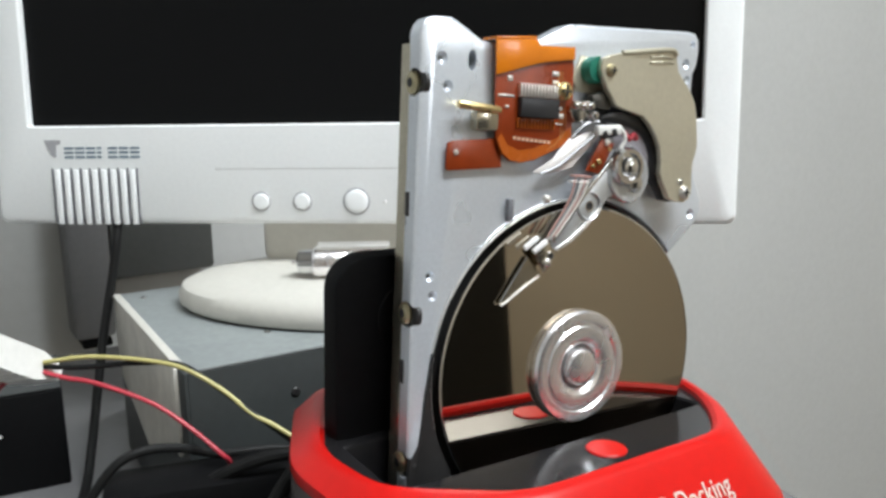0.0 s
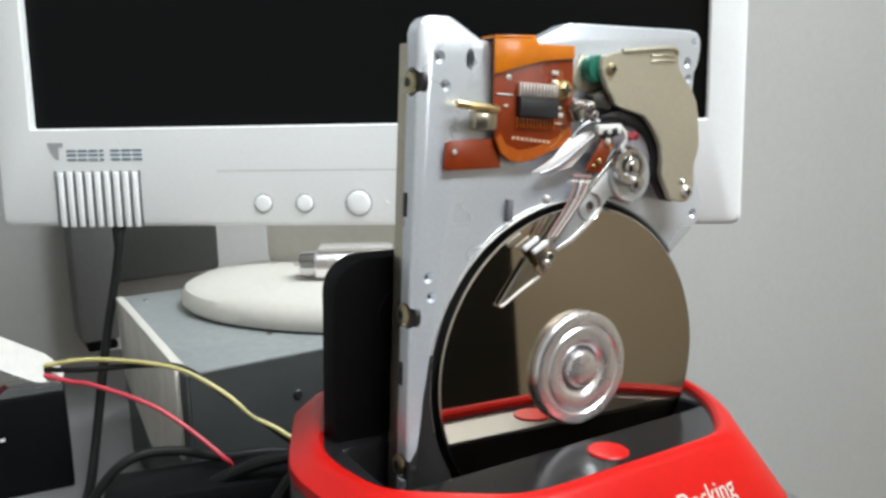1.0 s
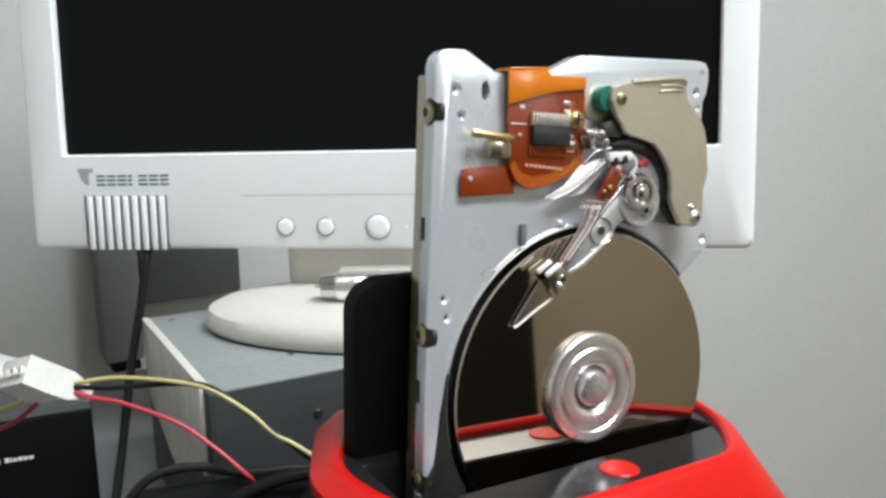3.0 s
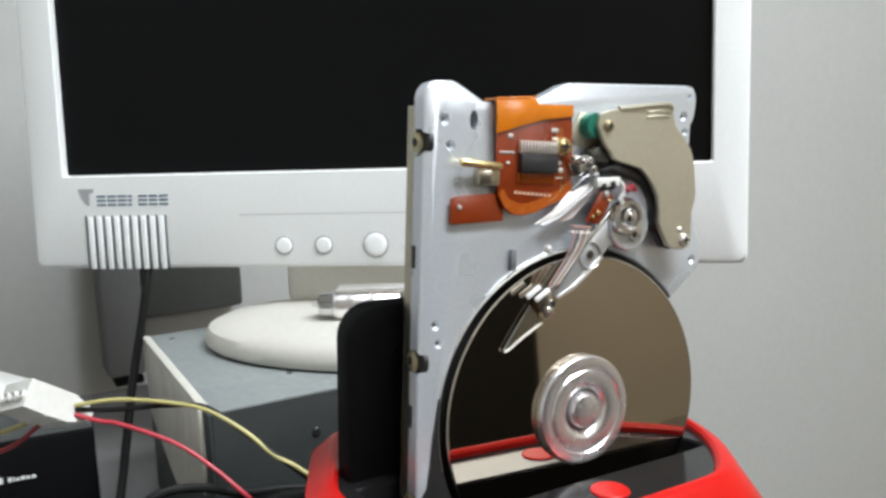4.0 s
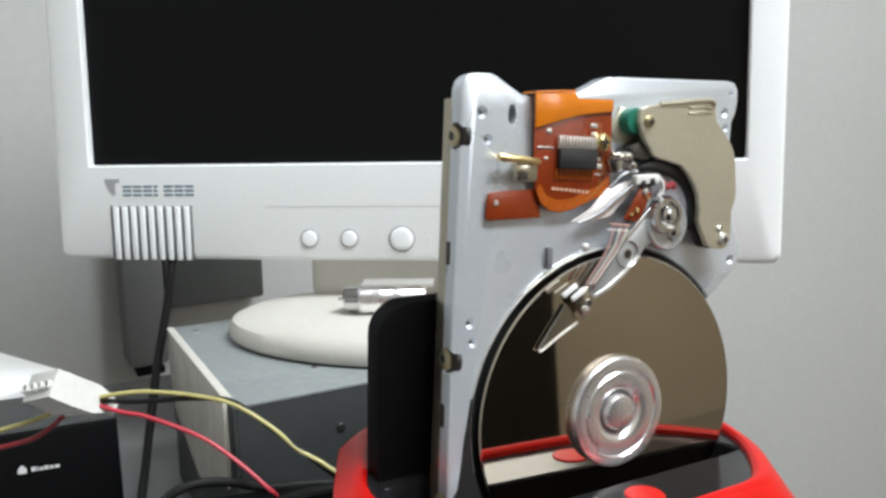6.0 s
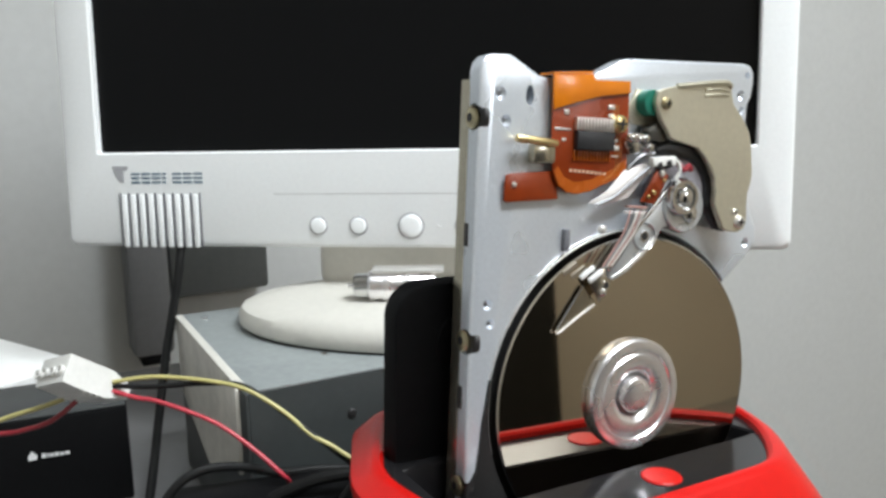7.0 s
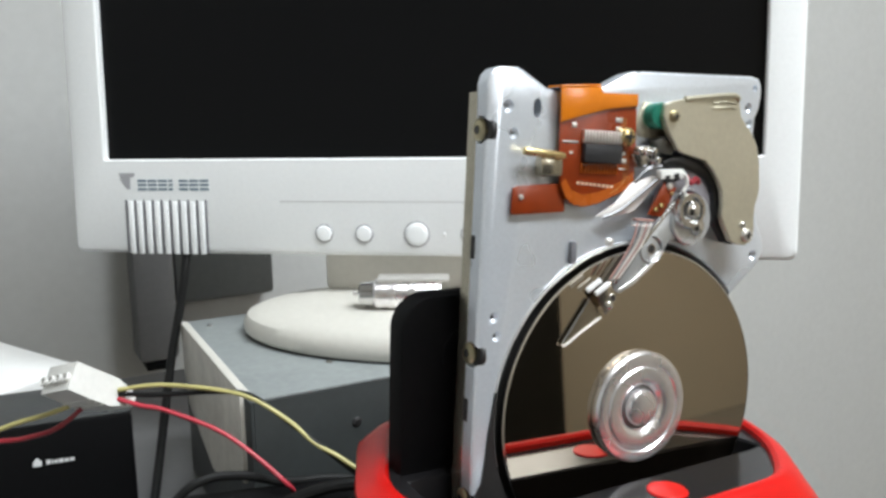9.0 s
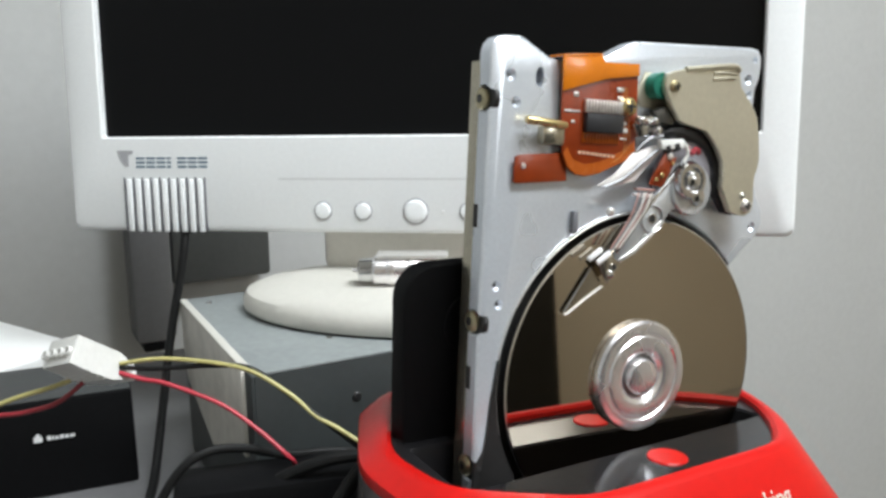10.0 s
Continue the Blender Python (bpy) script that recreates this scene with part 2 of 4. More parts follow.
tagged(part("wall_left", block(LEFT - 0.1, LEFT, NEAR, BACK, LOW, HIGH), WALL), "plain grey painted side wall", "wall", kind="structure")
tagged(part("wall_right", block(RIGHT, RIGHT + 0.1, NEAR, BACK, LOW, HIGH), BEIGE_WALL), "beige painted side wall", "wall", kind="structure")


def cabinet():
    w = thing("cabinet", pose(0.532, NEAR + 0.28, LOW), "dark wooden cabinet standing against the beige wall", "cabinet")
    part("body", block(-0.55, 0.55, -0.27, 0.25, 0, 1.15, 0.006), DARK_WOOD, w)
    for s in (-1, 1):
        d = part("door", block(min(s * 0.01, s * 0.54), max(s * 0.01, s * 0.54), 0.252, 0.272, 0.06, 1.12, 0.004), DARK_WOOD, w)
        part("handle", block(s * 0.05 - 0.006, s * 0.05 + 0.006, 0.273, 0.295, 0.65, 0.8, 0.003), STEEL, d, "steel bar handle")


cabinet()


def window():
    w = tagged(new("window_1"), "white-framed window full of pale daylight", "window", kind="structure")
    w.matrix_world = pose(1.16, NEAR, 0.94)
    part("daylight", block(-0.36, 0.36, -0.012, -0.006, -0.16, 0.16), DAYLIGHT, w, "pale daylight outside")
    for x in (-0.38, 0.36):
        part("frame_upright", block(x, x + 0.024, -0.005, 0.02, -0.18, 0.18, 0.003), CEILING, w)
    for z in (-0.185, 0.16):
        part("frame_rail", block(-0.38, 0.384, -0.005, 0.022, z, z + 0.025, 0.003), CEILING, w)


window()


def ceiling_lamp():
    c = thing("ceiling_lamp", pose(0.42, -0.72, HIGH), "long white ceiling lamp with a glowing diffuser", "ceiling lamp")
    part("housing", block(-0.64, 0.64, -0.2, 0.2, -0.05, -0.001, 0.008), CEILING, c)
    part("diffuser", block(-0.6, 0.6, -0.175, 0.175, -0.066, -0.051, 0.006), LAMP_GLOW, c)


ceiling_lamp()


def desk():
    d = thing("desk", pose(0, 0, 0), "grey laminate desk standing in front of the wall", "desk")
    part("top", block(-0.95, 0.244, -0.20, 0.46, -0.028, 0.0, 0.004), DESK, d)
    for x in (-0.92, 0.20):
        part("side_panel", block(x, x + 0.02, -0.17, 0.38, LOW, -0.029, 0.002), DESK, d)


desk()

# ---- power supply box ----


def power_supply():
    p = thing("power_supply", pose(-0.018, 0.144, 0.0), "grey sheet-metal computer power supply lying on the desk", "power supply")
    part("case", block(0.0015, 0.152, 0.0012, 0.132, 0, 0.0863, 0.0009, segments=2), PSU, p)
    part("front_panel", block(0.0017, 0.151, -0.0006, 0.0010, 0.001, 0.0852, 0.0004), PSU_DARK, p, "dark grey front panel")
    # Dark plate over the case side; the shade below the flap is its colour.
    part("side_shade", block(0.0004, 0.0016, -0.0005, 0.1315, 0.001, 0.0850, 0.0002), PSU_DARK, p, "case side below the flap, its shade in the colour")
    turn = Matrix(((0, 1, 0, 0), (1, 0, 0, 0), (0, 0, 1, 0), (0, 0, 0, 1)))
    part("side_panel", slab([(0.012, 0.0858), (0.131, 0.0858), (0.131, 0.062), (0.124, 0.043), (0.098, 0.034), (0.074, 0.0255), (0.060, 0.027), (0.012, 0.047)], -0.0006, 0.0013, 0.0005, turn), SCUFFED, p, "scuffed cream side flap")
    part("corner_strip", block(-0.0014, 0.0012, 0.0095, 0.0136, 0.046, 0.0846, 0.0006), SCUFFED, p)
    part("screw", turned([(0.0021, 0), (0.0021, 0.0004), (0.0016, 0.0008), (0, 0.0009)], pose(0.0465, -0.0006, 0.068) @ FACING, 20), DARK_AND_SHADE, p, "small dark screw")
    part("bent_edge", block(-0.0010, 0.0030, 0.0100, 0.1315, 0.0850, 0.0868, 0.0006), CREAM, p, "pale bent top edge")
    part("front_edge", block(0.003, 0.1515, -0.0009, 0.0012, 0.0850, 0.0866, 0.0006), PSU, p)
    for x, y in ((0.012, 0.118), (0.028, 0.080), (0.046, 0.030)):
        part("rivet", turned([(0.0016, 0), (0.0014, 0.0004), (0, 0.0006)], pose(x, y, 0.0863), 20), STEEL, p)


power_supply()

# ---- monitor ----


def monitor():
    m = pose(-0.0462, 0.3082, 0.1730, -3.64, -0.65, -37.46)
    # local: x along the screen from its lower left corner, y into the screen, z up the screen
    t = thing("monitor", m, "white flat monitor with a dark switched-off screen, on the power supply", "monitor")
    W, H = 0.3385, 0.2707
    X0, X1, Z0, Z1 = -0.0214, W + 0.0180, -0.0510, H + 0.019
    bm = bmesh.new()
    outer, inner = rounded(X0, X1, Z0, Z1, 0.0045, 6), rounded(0, W, 0, H, 0.0012, 6)

    def grow(loop, d):
        cx, cz = (X0 + X1) / 2, (Z0 + Z1) / 2
        return [(x + (d if x > cx else -d), z + (d if z > cz else -d)) for x, z in loop]

    rows = [(inner, 0.006), (inner, 0.0006), (grow(inner, 0.0008), 0.0), (grow(outer, -0.0048), 0.0), (grow(outer, -0.0020), 0.0010), (grow(outer, -0.0005), 0.0032), (outer, 0.007), (outer, 0.032), (grow(outer, -0.002), 0.036)]
    rings = [[bm.verts.new((x, y, z)) for x, z in loop] for loop, y in rows]
    k = len(inner)
    for a, b in zip(rings, rings[1:]):
        for i in range(k):
            bm.faces.new((a[i], a[(i + 1) % k], b[(i + 1) % k], b[i]))
    bm.faces.new(rings[-1])
    bezel = part("bezel", bm, BEZEL, t, smooth=25)
    part("screen", block(-0.001, W + 0.001, 0.0045, 0.010, -0.001, H + 0.001), SCREEN, t, "dark switched-off screen panel")
    part("back_shell", slab(rounded(0.03, W - 0.03, -0.03, H - 0.01, 0.03), 0.036, 0.075, 0.012, pose(0, 0.111, 0) @ Matrix.Diagonal((1, -1, 1, 1))), BEZEL_BACK, t, "pale grey back shell")
    # vent: ribs between dark grooves, running over the lower edge
    for i in range(10):
        x = 0.0115 + i * 0.00505
        part("vent_slot", block(x - 0.00055, x + 0.00055, -0.0007, 0.0015, -0.0500, -0.0215, 0.0004), GROOVE, bezel)
        if i < 9:
            part("vent_rib", block(x + 0.0010, x + 0.0041, -0.0011, 0.002, -0.0508, -0.0225, 0.0009), BEZEL, bezel)
    for x, r in ((0.1216, 0.0041), (0.1430, 0.0041), (0.1706, 0.0060), (0.1980, 0.0041)):
        part("button_ring", turned([(r + 0.0008, 0), (r + 0.0008, 0.0003), (r + 0.0001, 0.0003)], pose(x, 0, -0.0389) @ FACING, 36), INK_GREY, bezel)
        part("button", turned([(r, 0), (r, 0.0009), (r * 0.9, 0.0014), (r * 0.6, 0.0016), (0, 0.0016)], pose(x, 0, -0.0389) @ FACING, 36), BEZEL, bezel)
    part("power_light", turned([(0.0009, 0), (0.0008, 0.0005), (0, 0.0006)], pose(0.1850, 0, -0.0392) @ FACING, 16), WHITE_INK, bezel)
    # maker's mark as plain shapes: a swept wedge and seven strokes
    part("mark_wedge", slab(mm([(8, -7.2), (17, -7.2), (16.6, -9.2), (14.4, -9.6), (14.2, -16), (12.2, -15.5), (9.8, -12)]), -0.00025, 0.0005), INK_GREY, bezel, "grey printed maker's mark")
    for i in range(7):
        x = 18.6 + i * 5.9
        w = 2.2 if i == 3 else 4.9
        for z in (-11.4, -13.6, -15.9):
            part("mark_stroke", block(x / 1000, (x + w) / 1000, -0.0002, 0.0004, (z - 0.55) / 1000, (z + 0.55) / 1000), INK_BLUE, bezel)
    part("crease", block(0.098, 0.2, -0.0001, 0.0003, -0.0226, -0.0222), BEZEL_BACK, bezel)
    # neck and foot, level on the box
    inv = m.inverted()
    cx, cy, top = 0.0838, 0.1960, 0.0863
    oval = inv @ pose(cx, cy, top, 0, 0, -35.9) @ Matrix.Diagonal((0.090, 0.053, 1, 1))
    part("foot_pad", turned([(0.965, 0.0), (0.970, 0.0008), (0.965, 0.0020)], oval, 72), BLACK, t, "black rubber edge under the foot")
    part("foot", turned([(0.975, 0.0012), (0.998, 0.0030), (1.0, 0.0070), (0.975, 0.0108), (0.90, 0.0138), (0.70, 0.0160), (0.4, 0.0172), (0, 0.0176)], oval, 72), CREAM, t, "oval cream plastic foot")
    neck = block(-0.055, 0.055, -0.012, 0.022, 0.010, 0.12, 0.008, inv @ pose(cx + 0.020, cy + 0.027, top, 0, 0, -36))
    part("neck", neck, CREAM, t)
    return t


monitor()


def small_motor():
    s = thing("small_motor", pose(0.0690, 0.1872, 0.1106) @ pose(0, 0, 0, 0, 0, -29), "small silver cylindrical electric motor lying on the monitor foot", "electric motor")
    lie = pose(0, 0, 0, 0, 90)
    part("can", turned([(0.0, -0.011), (0.0066, -0.011), (0.0076, -0.010), (0.0076, 0.021), (0.007, 0.022), (0, 0.022)], lie, 36), CLAMP, s)
    part("end_cap", turned([(0, -0.0185), (0.004, -0.0185), (0.0060, -0.0176), (0.0064, -0.0112), (0, -0.0112)], lie, 36), STEEL, s, "dark-rimmed polished end cap")
    part("shaft", turned([(0, -0.0215), (0.001, -0.0213), (0.001, -0.0186), (0, -0.0186)], lie, 16), CLAMP, s)
    part("top_plate", block(-0.009, 0.026, -0.006, 0.006, 0.0070, 0.0088, 0.0008), TIN, s, "bright flat bracket")
    for x in (-0.004, 0.006):
        part("band", turned([(0.0077, x), (0.0080, x + 0.0004), (0.0080, x + 0.003), (0.0077, x + 0.0034)], lie, 36), CLAMP, s)


small_motor()


def grey_box():
    g = thing("wall_unit", pose(0.0, 0.585, 0), "dark grey plastic unit fixed to the wall behind the monitor", "wall unit")
    part("upright", block(0.000, 0.036, 0, 0.0345, -0.034, 0.20, 0.006), GREY_BOX, g)
    part("foot", block(0.006, 0.031, 0.002, 0.0345, -0.042, -0.0345, 0.002), BLACK, g, "short black foot")
    # Solid block; the shade on the unit's body is put into its colour.
    part("body", block(0.0365, 0.127, 0.004, 0.0345, 0.016, 0.20, 0.004), UNIT_SHADED, g, "darker body of the unit, its shade in the colour")


grey_box()

# ---- docking station: its axes from the middle of the drive's slot ----
DOCK = LEVEL @ pose(0.054, 0.0065, 0.0827) @ pose(0, 0, 0, 2.0) @ pose(0, 0, 0, 0, -2.58) @ pose(0, 0, 0.0012)
DX, DY = -0.0084, 0.0056
FLARE, FLARE_LEFT, DROP, DROP_LEFT = 0.0130, 0.0085, 0.0200, 0.0168


# sides of the outline: (direction it faces in degrees, distance from the middle)
SIDES = [(0, 0.0671), (45, 0.0606), (90, 0.0463), (154, 0.0610), (189, 0.0650), (237, 0.0551), (273.4, 0.0432), (315, 0.0580), (338, 0.0633)]


def dock_ring(i, n, e):
    """A point of the dock's outline, rounded from side to side and grown outwards by e."""
    a = 2 * math.pi * i / n
    total = 0.0
    for turn, d in SIDES:
        total += max(math.cos(a - math.radians(turn)) / (d + e * (1.3 if turn == 315 else 1.0)), 0.0) ** 24
    r = total ** (-1 / 24)
    return (DX + r * math.cos(a), DY + r * math.sin(a))


def shoulder(i, n, k):
    """A point of the red shoulder at k of its way down; it is shallower towards the left end."""
    w = (0.5 - 0.5 * math.cos(2 * math.pi * i / n)) ** 1.5
    return (*dock_ring(i, n, 0.0040 + k * (FLARE - FLARE_LEFT * w)), -0.0004 - k * (DROP - DROP_LEFT * w))


def dock():
    d = thing("docking_station", DOCK, "red and black plastic hard drive docking station on the desk", "docking station")
    n = 120

    def skin(rows, close_bottom=False):
        bm = bmesh.new()
        rings = [[bm.verts.new(p) for p in row] for row in rows]
        for a, b in zip(rings, rings[1:]):
            for i in range(n):
                bm.faces.new((a[i], a[(i + 1) % n], b[(i + 1) % n], b[i]))
        if close_bottom:
            bm.faces.new(rings[-1])
        return bm

    ring = lambda e, z: [(*dock_ring(i, n, e), z) for i in range(n)]
    flare = lambda k, dz=0.0: [(x, y, z + dz) for x, y, z in (shoulder(i, n, k) for i in range(n))]
    foot = [(x, y, (0.0032 - DOCK[2][3] - DOCK[2][0] * x - DOCK[2][1] * y) / DOCK[2][2]) for x, y, _ in ring(0.010, 0)]
    part("red_rim", skin([ring(-0.0014, -0.0035), ring(-0.0006, 0.0002), ring(0.0004, 0.0011), ring(0.0020, 0.0010), flare(0.0), flare(0.5), flare(1.0), flare(1.06, -0.0014), flare(1.0, -0.0032)]), RED, d, "glossy red shoulder")
    part("lower_body", skin([flare(0.86, -0.0030), flare(0.98, -0.0036), flare(0.98, -0.012), ring(0.012, -0.0600), foot], close_bottom=True), SMOKE, d, "smoky dark lower body")
    # top plate with the slot
    top = -0.0012
    corners = [Vector(p) for p in ((-0.066, -0.0195), (0.0540, -0.0135), (0.0480, -0.0060), (0.0440, 0.0110), (-0.066, 0.0110))]
    middle = Vector((-0.0084, -0.0040))

    def slot(z, g=0.0):
        """The slot's outline, its front edge running to a point at one end."""
        out = []
        for i in range(n):
            x, y = dock_ring(i, n, 0)
            ray = (Vector((x, y)) - middle).normalized()
            k = 9.0
            for p, q in zip(corners, corners[1:] + corners[:1]):
                e = q - p
                nrm = Vector((e.y, -e.x)).normalized()
                if ray.dot(nrm) > 1e-6:
                    k = min(k, ((p - middle).dot(nrm) + g) / ray.dot(nrm))
            out.append((middle.x + ray.x * k, middle.y + ray.y * k, z))
        return out

    part("top_plate", skin([ring(-0.0009, top), slot(top, 0.0006), slot(top - 0.0008), slot(-0.0420)], close_bottom=True), BLACK_GLOSS, d, "glossy black top with a drive slot", smooth=30)
    # Added pale block, standing in for a glint on the plate behind the slot's tip.
    part("slot_glint", block(0.0440, 0.0466, -0.0040, 0.0040, -0.0120, -0.0020, 0.0006), TIN, d, "pale block for the glint at the end of the slot")
    part("eject_button", turned([(0.0058, -0.001), (0.0058, 0.0002), (0.0055, 0.0005), (0, 0.0007)], pose(-0.0023, -0.0260, top), 40), RED, d, "round red button")
    # tall black rest behind the drive
    outline = arc(-0.0665 + 0.010, 0.0514 - 0.010, 0.010, 180, 90, 8) + [(0.020, 0.0522), (0.020, -0.0300), (-0.0665, -0.0300)]
    rest = part("back_rest", slab(outline, 0.0155, 0.0235, 0.0008), BLACK, d, "tall black plastic rest with a rounded corner")
    part("round_boss", turned([(0.0095, 0), (0.0092, 0.0003), (0.0060, 0.0004), (0, 0.0004)], pose(-0.0440, 0.0155, 0.0330) @ FACING, 40), BLACK, rest)
    # lettering that follows the front shoulder
    curve = bpy.data.curves.new("lettering", "FONT")
    curve.body, curve.size, curve.shear, curve.extrude, curve.offset = "HDD Docking", 0.0098, 0.25, 0.00012, 0.0
    tmp = bpy.data.objects.new("tmp", curve)
    scene.collection.objects.link(tmp)
    bpy.context.view_layer.update()
    me = bpy.data.meshes.new_from_object(tmp.evaluated_get(bpy.context.evaluated_depsgraph_get()))
    bpy.data.objects.remove(tmp)
    # each letter point is laid on the shoulder: along it by arc length, down it by height
    steps = 2880
    rows = [(Vector(shoulder(i, steps, 0.0)), Vector(shoulder(i, steps, 1.0))) for i in range(steps * 3 // 4 - 600, steps)]
    dist = [0.0]
    for (p, _), (q, _) in zip(rows, rows[1:]):
        dist.append(dist[-1] + (q - p).length)
    start = next(s for s, (p, _) in zip(dist, rows) if p.x > TEXT_LEFT)
    for v in me.vertices:
        i = min(max(int(np.searchsorted(dist, start + v.co.x * 0.62)), 1), len(rows) - 2)
        top_p, low_p = rows[i]
        ahead = (rows[i + 1][0] - rows[i - 1][0]).normalized()
        slope = (low_p - top_p).normalized()
        nrm = ahead.cross(slope).normalized()
        nrm = nrm if nrm.z > 0 else -nrm
        v.co = top_p + slope * (TEXT_DOWN - v.co.y * 0.88) + nrm * (0.0002 + v.co.z)
    me.materials.append(LETTER)
    ob = new("lettering", me)
    ob.parent = d
    ob["label"] = "pale slanted lettering HDD Docking"


TEXT_LEFT, TEXT_DOWN = -0.0141, 0.0145
dock()

# ---- the open hard drive, in its own axes: x across its face, y into it, z up ----
CX, CZ = 0.0535, 0.1015


def screw(parent, m, r, mat, label="", socket=False):
    s = part("screw", turned([(r, -0.001), (r, 0.0005), (r * 0.85, 0.0010), (r * 0.4, 0.0013), (0, 0.00135)], m, 28), mat, parent, label)
    if socket:
        part("socket", turned([(r * 0.42, 0.0008), (r * 0.42, 0.0014), (0, 0.0014)], m, 20), DARK_AND_SHADE, s)
        return s
    bm = block(-r * 0.6, r * 0.6, -r * 0.13, r * 0.13, 0.0010, 0.0015)
    bm2 = block(-r * 0.13, r * 0.13, -r * 0.6, r * 0.6, 0.00105, 0.00155)
    tmp = bpy.data.meshes.new("tmp")
    bm2.to_mesh(tmp)
    bm2.free()
    bm.from_mesh(tmp)
    bm.transform(m)
    part("cross_slot", bm, DARK_AND_SHADE, s)
    return s


def hole(parent, x, z, r):
    """A countersunk hole: a bright cone that runs down to a dark bottom."""
    h = part("drilled_hole", turned([(r, 0.0), (r * 0.92, -0.0003), (r * 0.42, -0.0010), (r * 0.4, -0.0014)], pose(x, 0, z) @ FACING, 28, False), CAST, parent)
    part("hole_bottom", turned([(r * 0.42, -0.0018), (r * 0.42, -0.0012), (0, -0.0012)], pose(x, 0, z) @ FACING, 24), CLAMP_DARK, h)


def pierced(ob, drills):
    """Cuts the drills' shapes out of a part's mesh."""
    joined = bmesh.new()
    for bm in drills:
        bmesh.ops.recalc_face_normals(bm, faces=bm.faces)
        me = bpy.data.meshes.new("drill")
        bm.to_mesh(me)
        bm.free()
        joined.from_mesh(me)
        bpy.data.meshes.remove(me)
    me = bpy.data.meshes.new("drill")
    joined.to_mesh(me)
    joined.free()
    tool = new("drill", me)
    tool.parent = ob.parent
    cut = ob.modifiers.new("drilled", "BOOLEAN")
    cut.object, cut.operation, cut.solver = tool, "DIFFERENCE", "EXACT"
    bpy.context.view_layer.update()
    done = bpy.data.meshes.new_from_object(ob.evaluated_get(bpy.context.evaluated_depsgraph_get()))
    ob.modifiers.clear()
    ob.data = done
    done.set_sharp_from_angle(angle=radians(35))
    bpy.data.objects.remove(tool)


SIDE_SCREWS = (0.1806, 0.1199, 0.0785)


def hard_drive():
    d = thing("hard_disk_drive", LEVEL, "opened hard disk drive in the dock, its mirror platter spinning", "hard drive")
    face = mm([(10, 50), (-1.7, 50), (-1.8, 80), (-2.1, 110), (-2.2, 187.6), (-2.5, 192.5), (-1.8, 195), (-0.3, 196.6), (1.8, 197.3), (6.8, 197.6), (8.5, 197.1), (16.7, 192.7), (19.8, 192.3), (35, 194.3), (36.5, 195), (44.5, 199.1), (47, 199.8), (93.9, 202.2), (96.6, 201.8), (98.1, 199.8), (98.4, 196.6), (97.8, 192.2), (96.4, 189.5), (96.3, 184), (96.6, 172), (98.5, 163), (101, 156), (104, 151), (104.6, 147), (102.6, 143), (99, 140), (94.5, 136)])
    face += arc(CX, CZ, 0.0493, 40, 218, 60) + mm([(12, 64)])
    casting = part("front_casting", slab(face, 0.0, 0.005, 0.0009, segments=3), CAST, d, "bright cast aluminium face plate")
    holes = [(x / 1000, z / 1000, r / 1000) for x, z, r in ((4.3, 187.1, 1.75), (6.4, 180.1, 1.55), (3.1, 130.3, 1.5), (4.2, 125.0, 1.4), (95.2, 198.6, 1.1), (92.9, 192.3, 1.6), (93.8, 187.6, 1.3), (99.8, 145.8, 1.6))]
    drills = [turned([(r, 0.002), (r, -0.0026)], pose(x, 0, z) @ FACING, 28) for x, z, r in holes]
    drills.append(slab([(0.0136 + 0.0013 * math.cos(a), 0.1872 + 0.0027 * math.sin(a)) for a in [math.pi * i / 10 for i in range(20)]], -0.002, 0.0038))
    drills += [turned([(0.0037, -0.0004), (0.0037, 0.006)], pose(0, 0.0028, z) @ pose(0, 0, 0, 0, -90), 30) for z in SIDE_SCREWS]
    pierced(casting, drills)
    side = [(min(max(x, 0.0012), 0.098), z - 0.0055 if z > 0.19 else z) for x, z in face]
    part("rear_casting", slab(side, 0.005, 0.013, 0.0), KHAKI, d, "dull khaki rear casting")
    rail = [(0.0, 0.191), (0.0, 0.05), (0.004, 0.05), (0.004, 0.191)]
    part("side_rail", slab(rail, 0.0052, 0.0135, 0.0003), KHAKI, d, "dull khaki side rail")
    for z in (0.146, 0.101):
        part("side_slot", block(-0.0024, -0.0010, 0.0030, 0.0053, z, z + 0.0065, 0.0004), DARK_AND_SHADE, d)
    part("side_groove", block(-0.0001, 0.002, 0.0046, 0.0056, 0.06, 0.19), DARK_AND_SHADE, d)
    for z in SIDE_SCREWS:
        w = part("rubber_grommet", turned([(0.0036, -0.001), (0.0036, 0.0002), (0.0033, 0.0005), (0, 0.0005)], pose(-0.0002, 0.0028, z) @ pose(0, 0, 0, 0, -90), 30), DARK_AND_SHADE, d)
        screw(w, pose(-0.0008, 0.0050, z) @ pose(0, 0, 0, 0, -90), 0.0030, BRASS_DULL, "dull brass side screw with a round socket", True)
    # floor of the disk well behind the platter edge, its shade in the colour
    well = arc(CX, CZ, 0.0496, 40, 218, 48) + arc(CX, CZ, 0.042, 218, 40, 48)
    part("disk_well", slab(well, 0.0035, 0.008), DARK_AND_SHADE, d, "floor of the disk well, its shade in the colour")
    part("well_lip", slab(arc(CX, CZ, 0.0492, 84, 196, 60) + arc(CX, CZ, 0.0487, 196, 84, 60), -0.0003, 0.003, 0.0001), TIN, d, "bright machined lip round the platter")
    for x, z, r in holes:
        hole(d, x, z, r)
